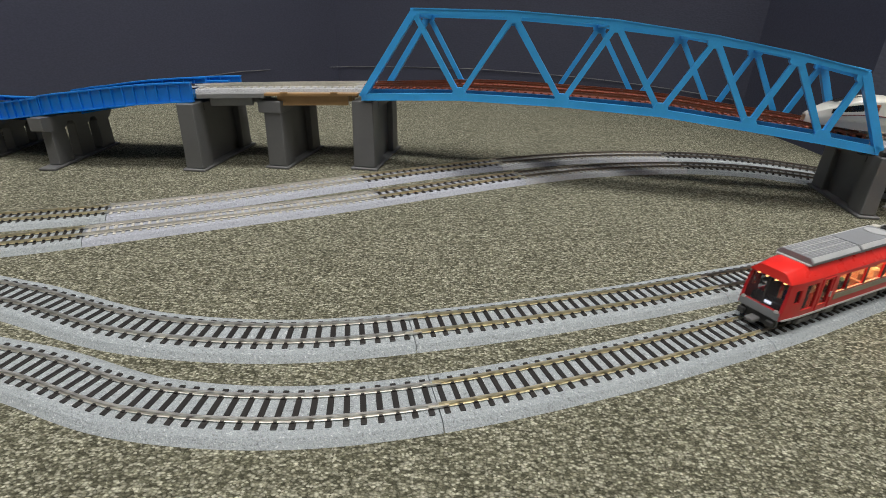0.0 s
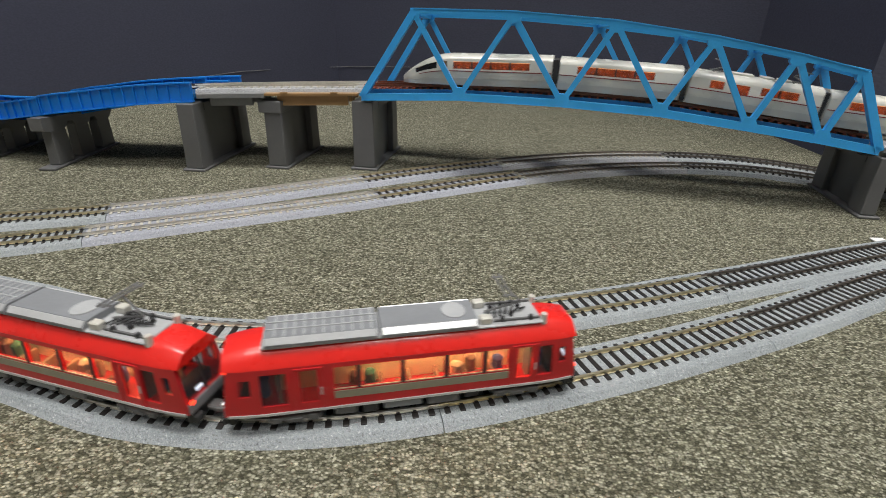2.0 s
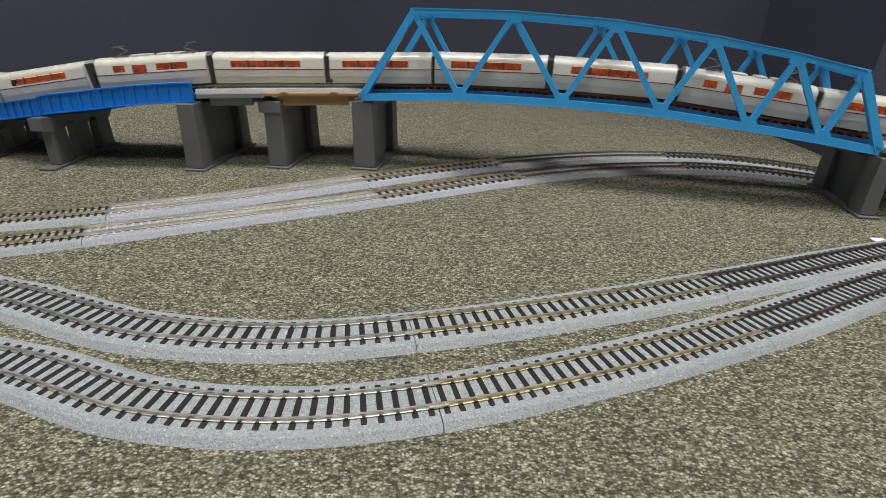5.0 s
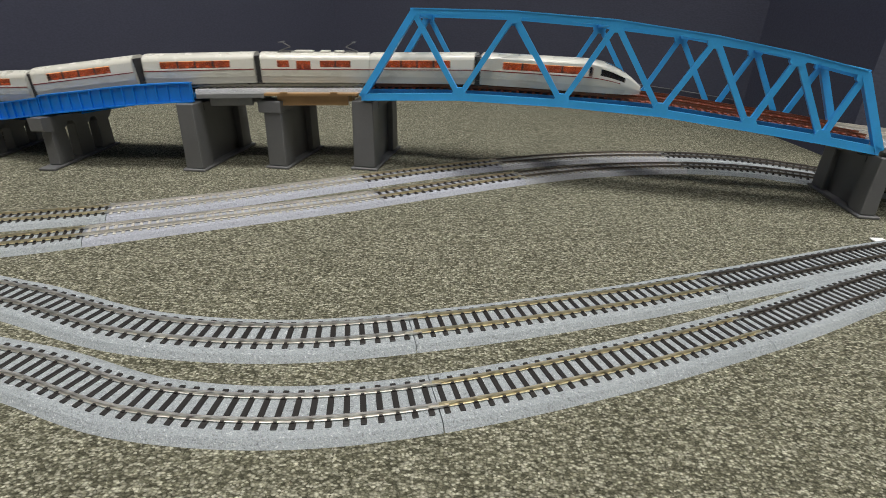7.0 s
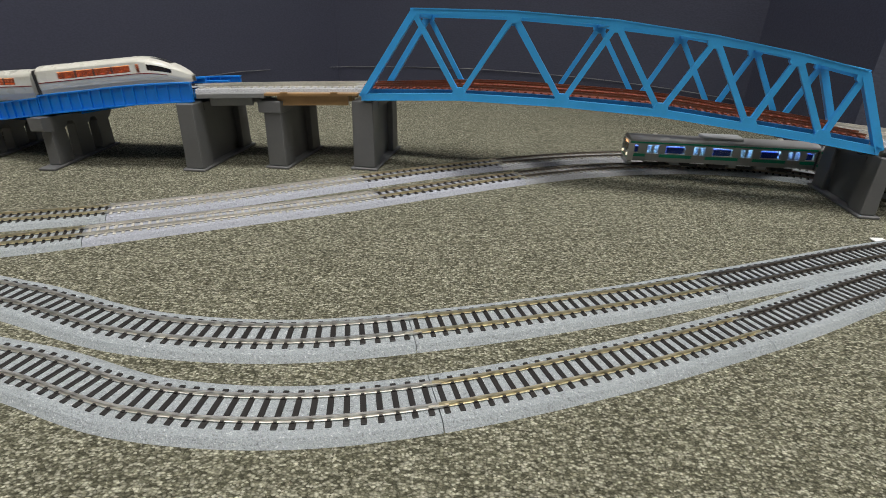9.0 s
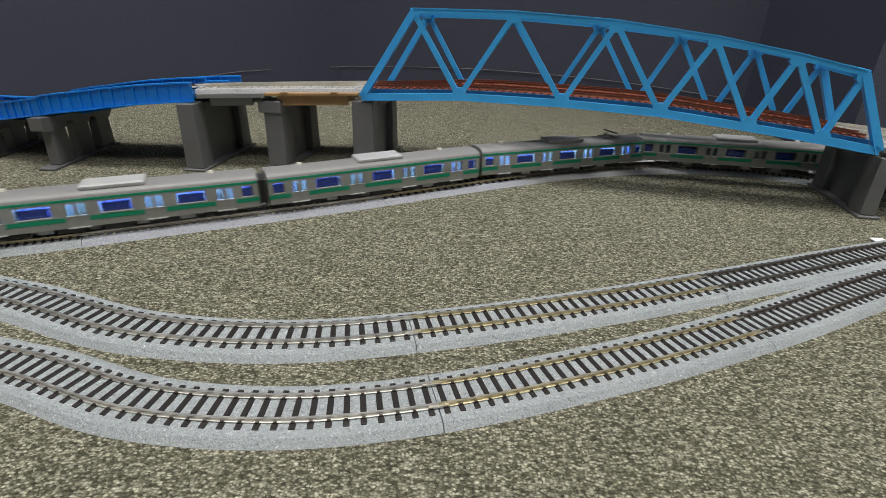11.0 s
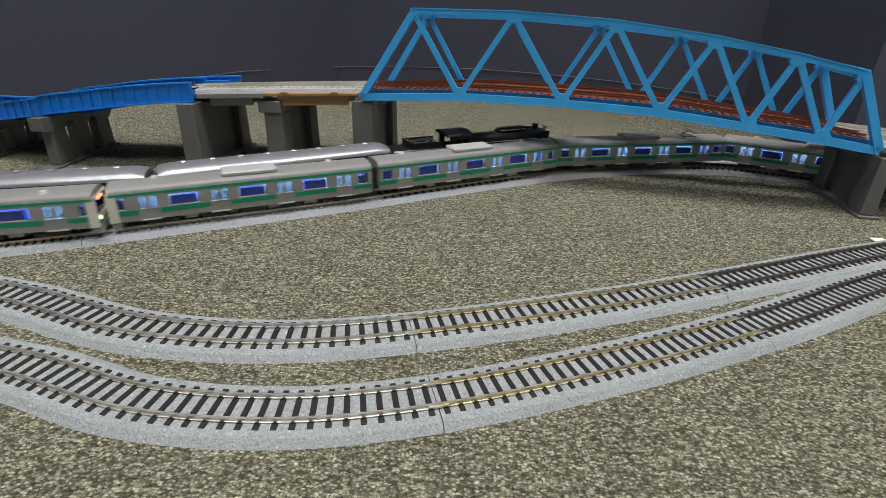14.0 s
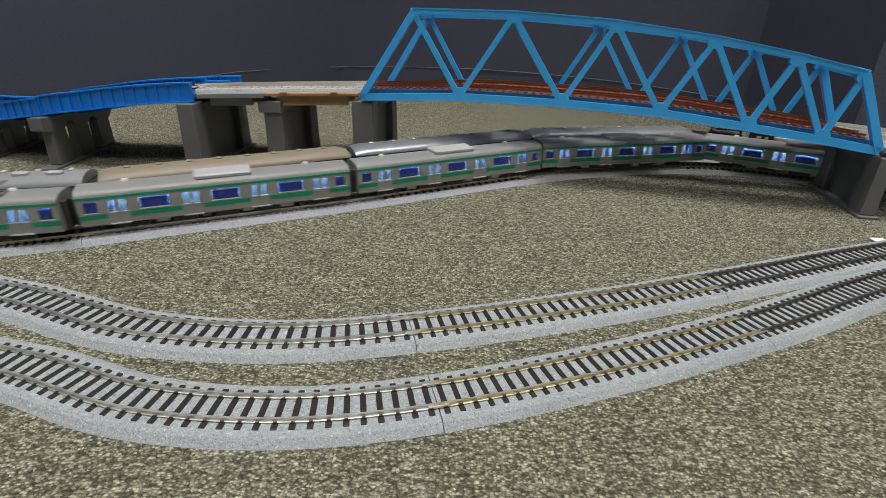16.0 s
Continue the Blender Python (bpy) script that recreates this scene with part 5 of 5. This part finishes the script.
def coach(label, roof_mat, style, lit=False):
    t = thing("passenger_coach", label, "model train car", "steam train")
    L, W, ZF, ZE, RISE = 155.0, 20.5, 5.5, 20.5, 6.0
    hl = L / 2
    holes = [(-62 + 12.6 * i, -54 + 12.6 * i, 12.5, 18.0) for i in range(10)]
    bm = bmesh.new()
    for y in (-W / 2, W / 2):
        grid_wall(bm, steps(-hl, hl, 30), [ZF, 12, ZE], holes, y, 0.8, same)
    box(bm, -hl, -hl + 0.8, -W / 2 + 0.8, W / 2 - 0.8, ZF, ZE)
    box(bm, hl - 0.8, hl, -W / 2 + 0.8, W / 2 - 0.8, ZF, ZE)
    box(bm, -hl + 1, hl - 1, -W / 2 + 1, W / 2 - 1, ZF, ZF + 0.8)
    part("body", bm, "navy", t)

    def droop(x, y, z):
        k = max(0.0, (abs(x) - (hl - 9)) / 9)
        return (x, y * (1 - 0.06 * k * k), z - k * k * 2.2 * (z - ZE) / RISE)

    bm = bmesh.new()
    roof_shell(bm, steps(-hl, hl, 3), W + 0.6, ZE, RISE, droop if style != "vents" else same, 16, 2.1)
    smooth(part("roof", bm, roof_mat, t), 40)
    for y in (-W / 2, W / 2):
        for h in holes:
            pane(t, h[0], h[1], h[2], h[3], y, same, "glass" if lit else "glass_dark")
        bm = bmesh.new()
        strip(bm, -hl + 0.4, hl - 0.4, 10.4, 11.0, y, same, 0.12)
        part("waist_line", bm, "silver", t)
    for i in range(8):
        x = -62 + 17.6 * i
        bm = bmesh.new()
        if style == "vents":
            box(bm, x - 4, x + 4, -4.5, -0.5, ZE + RISE - 0.8, ZE + RISE + 1.6, 0.6)
            box(bm, x + 5, x + 8, 1, 4, ZE + RISE - 0.8, ZE + RISE + 1.2, 0.5)
        else:
            box(bm, x - 1.8, x + 1.8, -1.5, 1.5, ZE + RISE - 0.5, ZE + RISE + 1.1, 0.5)
        part("roof_vent", bm, roof_mat if style != "vents" else "roof_grey", t)
    for x in (-hl, hl):
        sg = 1 if x > 0 else -1
        bm = bmesh.new()
        box(bm, min(x, x + sg * 2.4), max(x, x + sg * 2.4), -5, 5, 5.5, 20, 0.3)
        part("gangway", bm, "dark", t)
    bm = bmesh.new()
    box(bm, -24, 22, -7, 7, 2, 5.5, 0.5)
    part("underframe", bm, "dark", t)
    for x in (-54, 54):
        bogie(t, x)
    if lit:
        bm = bmesh.new()
        box(bm, -hl + 4, hl - 4, -3.5, 3.5, ZE - 0.9, ZE - 0.5)
        part("cabin_light", bm, "glow_cool", t)
    return t


# ---- trains ----
GAUGE[:] = 0.82, 1.0, 0.73
RED = [red_car(RED_LABELS[0])]
RED.append(tagged(copy_thing(RED[0], Matrix()), RED_LABELS[1]))

WHITE_LEAD, WHITE_MID = 131.0, 96.0
GAUGE[:] = 0.79, 1.0, 0.86
W_LEAD = white_car(WHITE_LEAD - 4.2, True, "pearl white express end car with a long sloping nose")
W_MID = white_car(WHITE_MID - 4.2, False, "pearl white express car with a red lit window band")
W_PAN = white_car(WHITE_MID - 4.2, False, "pearl white express car with two current collectors", True)
WHITE = [W_LEAD, W_MID, W_PAN] + [copy_thing(W_MID, Matrix()) for i in range(4)] + [copy_thing(W_PAN, Matrix()), copy_thing(W_MID, Matrix()), copy_thing(W_LEAD, Matrix())]

GAUGE[:] = 0.865, 1.0, 0.78
G_CAB = green_car("stainless commuter cab car with green stripes and white front", 1)
G_MID = green_car("stainless commuter car with green stripes and lit windows", seat=14.0)
G_PAN = green_car("stainless commuter car with green stripes and a current collector", 0, True)
G_DIM = green_car("stainless commuter car with green stripes, unlit inside", 0, False, True)
GREEN = [G_CAB, G_MID, G_PAN, G_DIM, copy_thing(G_CAB, Matrix()), copy_thing(G_CAB, Matrix()), copy_thing(G_MID, Matrix()), copy_thing(G_PAN, Matrix()), copy_thing(G_MID, Matrix()),
         copy_thing(G_MID, Matrix()), copy_thing(G_MID, Matrix()), copy_thing(G_PAN, Matrix()), copy_thing(G_MID, Matrix()), copy_thing(G_DIM, Matrix()), copy_thing(G_CAB, Matrix())]
GREEN_FLIP = {4, 14}

GAUGE[2] = 0.9
LOCO = steam_loco()
GAUGE[2] = 0.8
C_SILVER = coach("dark blue coach with a silver rounded roof", "silver_roof", "round", True)
C_BROWN = coach("dark blue coach with a beige brown roof", "brown_roof", "round")
C_VENT = coach("dark blue coach with a grey roof full of vents", "roof_mid", "vents")
STEAM = [LOCO, C_SILVER, copy_thing(C_SILVER, Matrix()), C_BROWN, C_VENT, copy_thing(C_BROWN, Matrix())]


def on_track(path, s, half, forward, flip=False, rise=5.75):
    """Pose of a car whose two bogies stand at s - half and s + half. forward: +1 runs with the path."""
    a, b = path.at(s - half), path.at(s + half)
    d = (b - a) * (forward * (-1 if flip else 1))
    yaw, pitch = math.atan2(d.y, d.x), math.atan2(d.z, math.hypot(d.x, d.y))
    p = (a + b) / 2 + Vector((0, 0, rise * path.tall))
    return Matrix.LocRotScale(p * MM, Euler((0, -pitch, yaw)), None)


def run(cars, lengths, flips, path, forward, law, times, rise=5.75):
    """Key each car: law(t) is the place of the train's front on the path."""
    back = 0.0
    for i, (car, l) in enumerate(zip(cars, lengths)):
        mid = back + l / 2
        rows = []
        for t in times:
            s = law(t) - forward * mid
            rows.append((t, on_track(path, s, l * 0.34, forward, i in flips, rise)))
        walk(car, rows)
        back += l


def table(points):
    ts, ss = zip(*points)
    return lambda t: float(np.interp(t, ts, ss))


def motions():
    ticks = [0.25 * i for i in range(65)]
    run(RED, [102.0, 102.0], set(), FRONT_NEAR, -1, table([(0, 1364), (0.5, 1297), (1, 1228), (1.5, 1156), (2, 1081), (2.5, 1009), (3, 938), (3.6, 850), (4.6, 713), (5.6, 616), (6.4, 587), (16, 587)]), ticks)
    k = 0.79
    run(WHITE, [WHITE_LEAD * k] + [WHITE_MID * k] * 8 + [WHITE_LEAD * k], {9}, DECK_NEAR, -1,
        table([(0, 2698), (0.5, 2650), (1, 2590), (1.5, 2528), (2, 2449), (2.5, 2385), (3, 2321), (3.5, 2262), (4, 2216), (5.2, 2036), (6.5, 1860), (7, 1793), (7.5, 1716), (8, 1634), (8.5, 1562), (9, 1494), (10.5, 1269), (11.5, 1164), (12.5, 1114), (16, 1114)]), ticks)
    run(GREEN, [134.0] * 15, GREEN_FLIP, BACK_NEAR, -1,
        table([(0, 2868), (6.6, 2868), (7.2, 2770), (8, 2626), (8.5, 2572), (9, 2512), (10, 2318), (11, 2120), (12.3, 1858), (12.6, 1802), (13, 1724), (13.3, 1661), (13.6, 1592), (14, 1512), (14.3, 1452), (14.8, 1343), (15.5, 1195), (16, 1097)]), ticks)
    run(STEAM, [130.0] + [138.0] * 5, set(), BACK_FAR, 1, table([(0, 1870), (8.6, 1870), (9.4, 1919), (10.2, 2020), (11.5, 2173), (12, 2237), (12.5, 2299), (13, 2372), (13.5, 2442), (14, 2508), (14.5, 2571), (15, 2632), (15.5, 2693), (16, 2757)]), ticks)


motions()
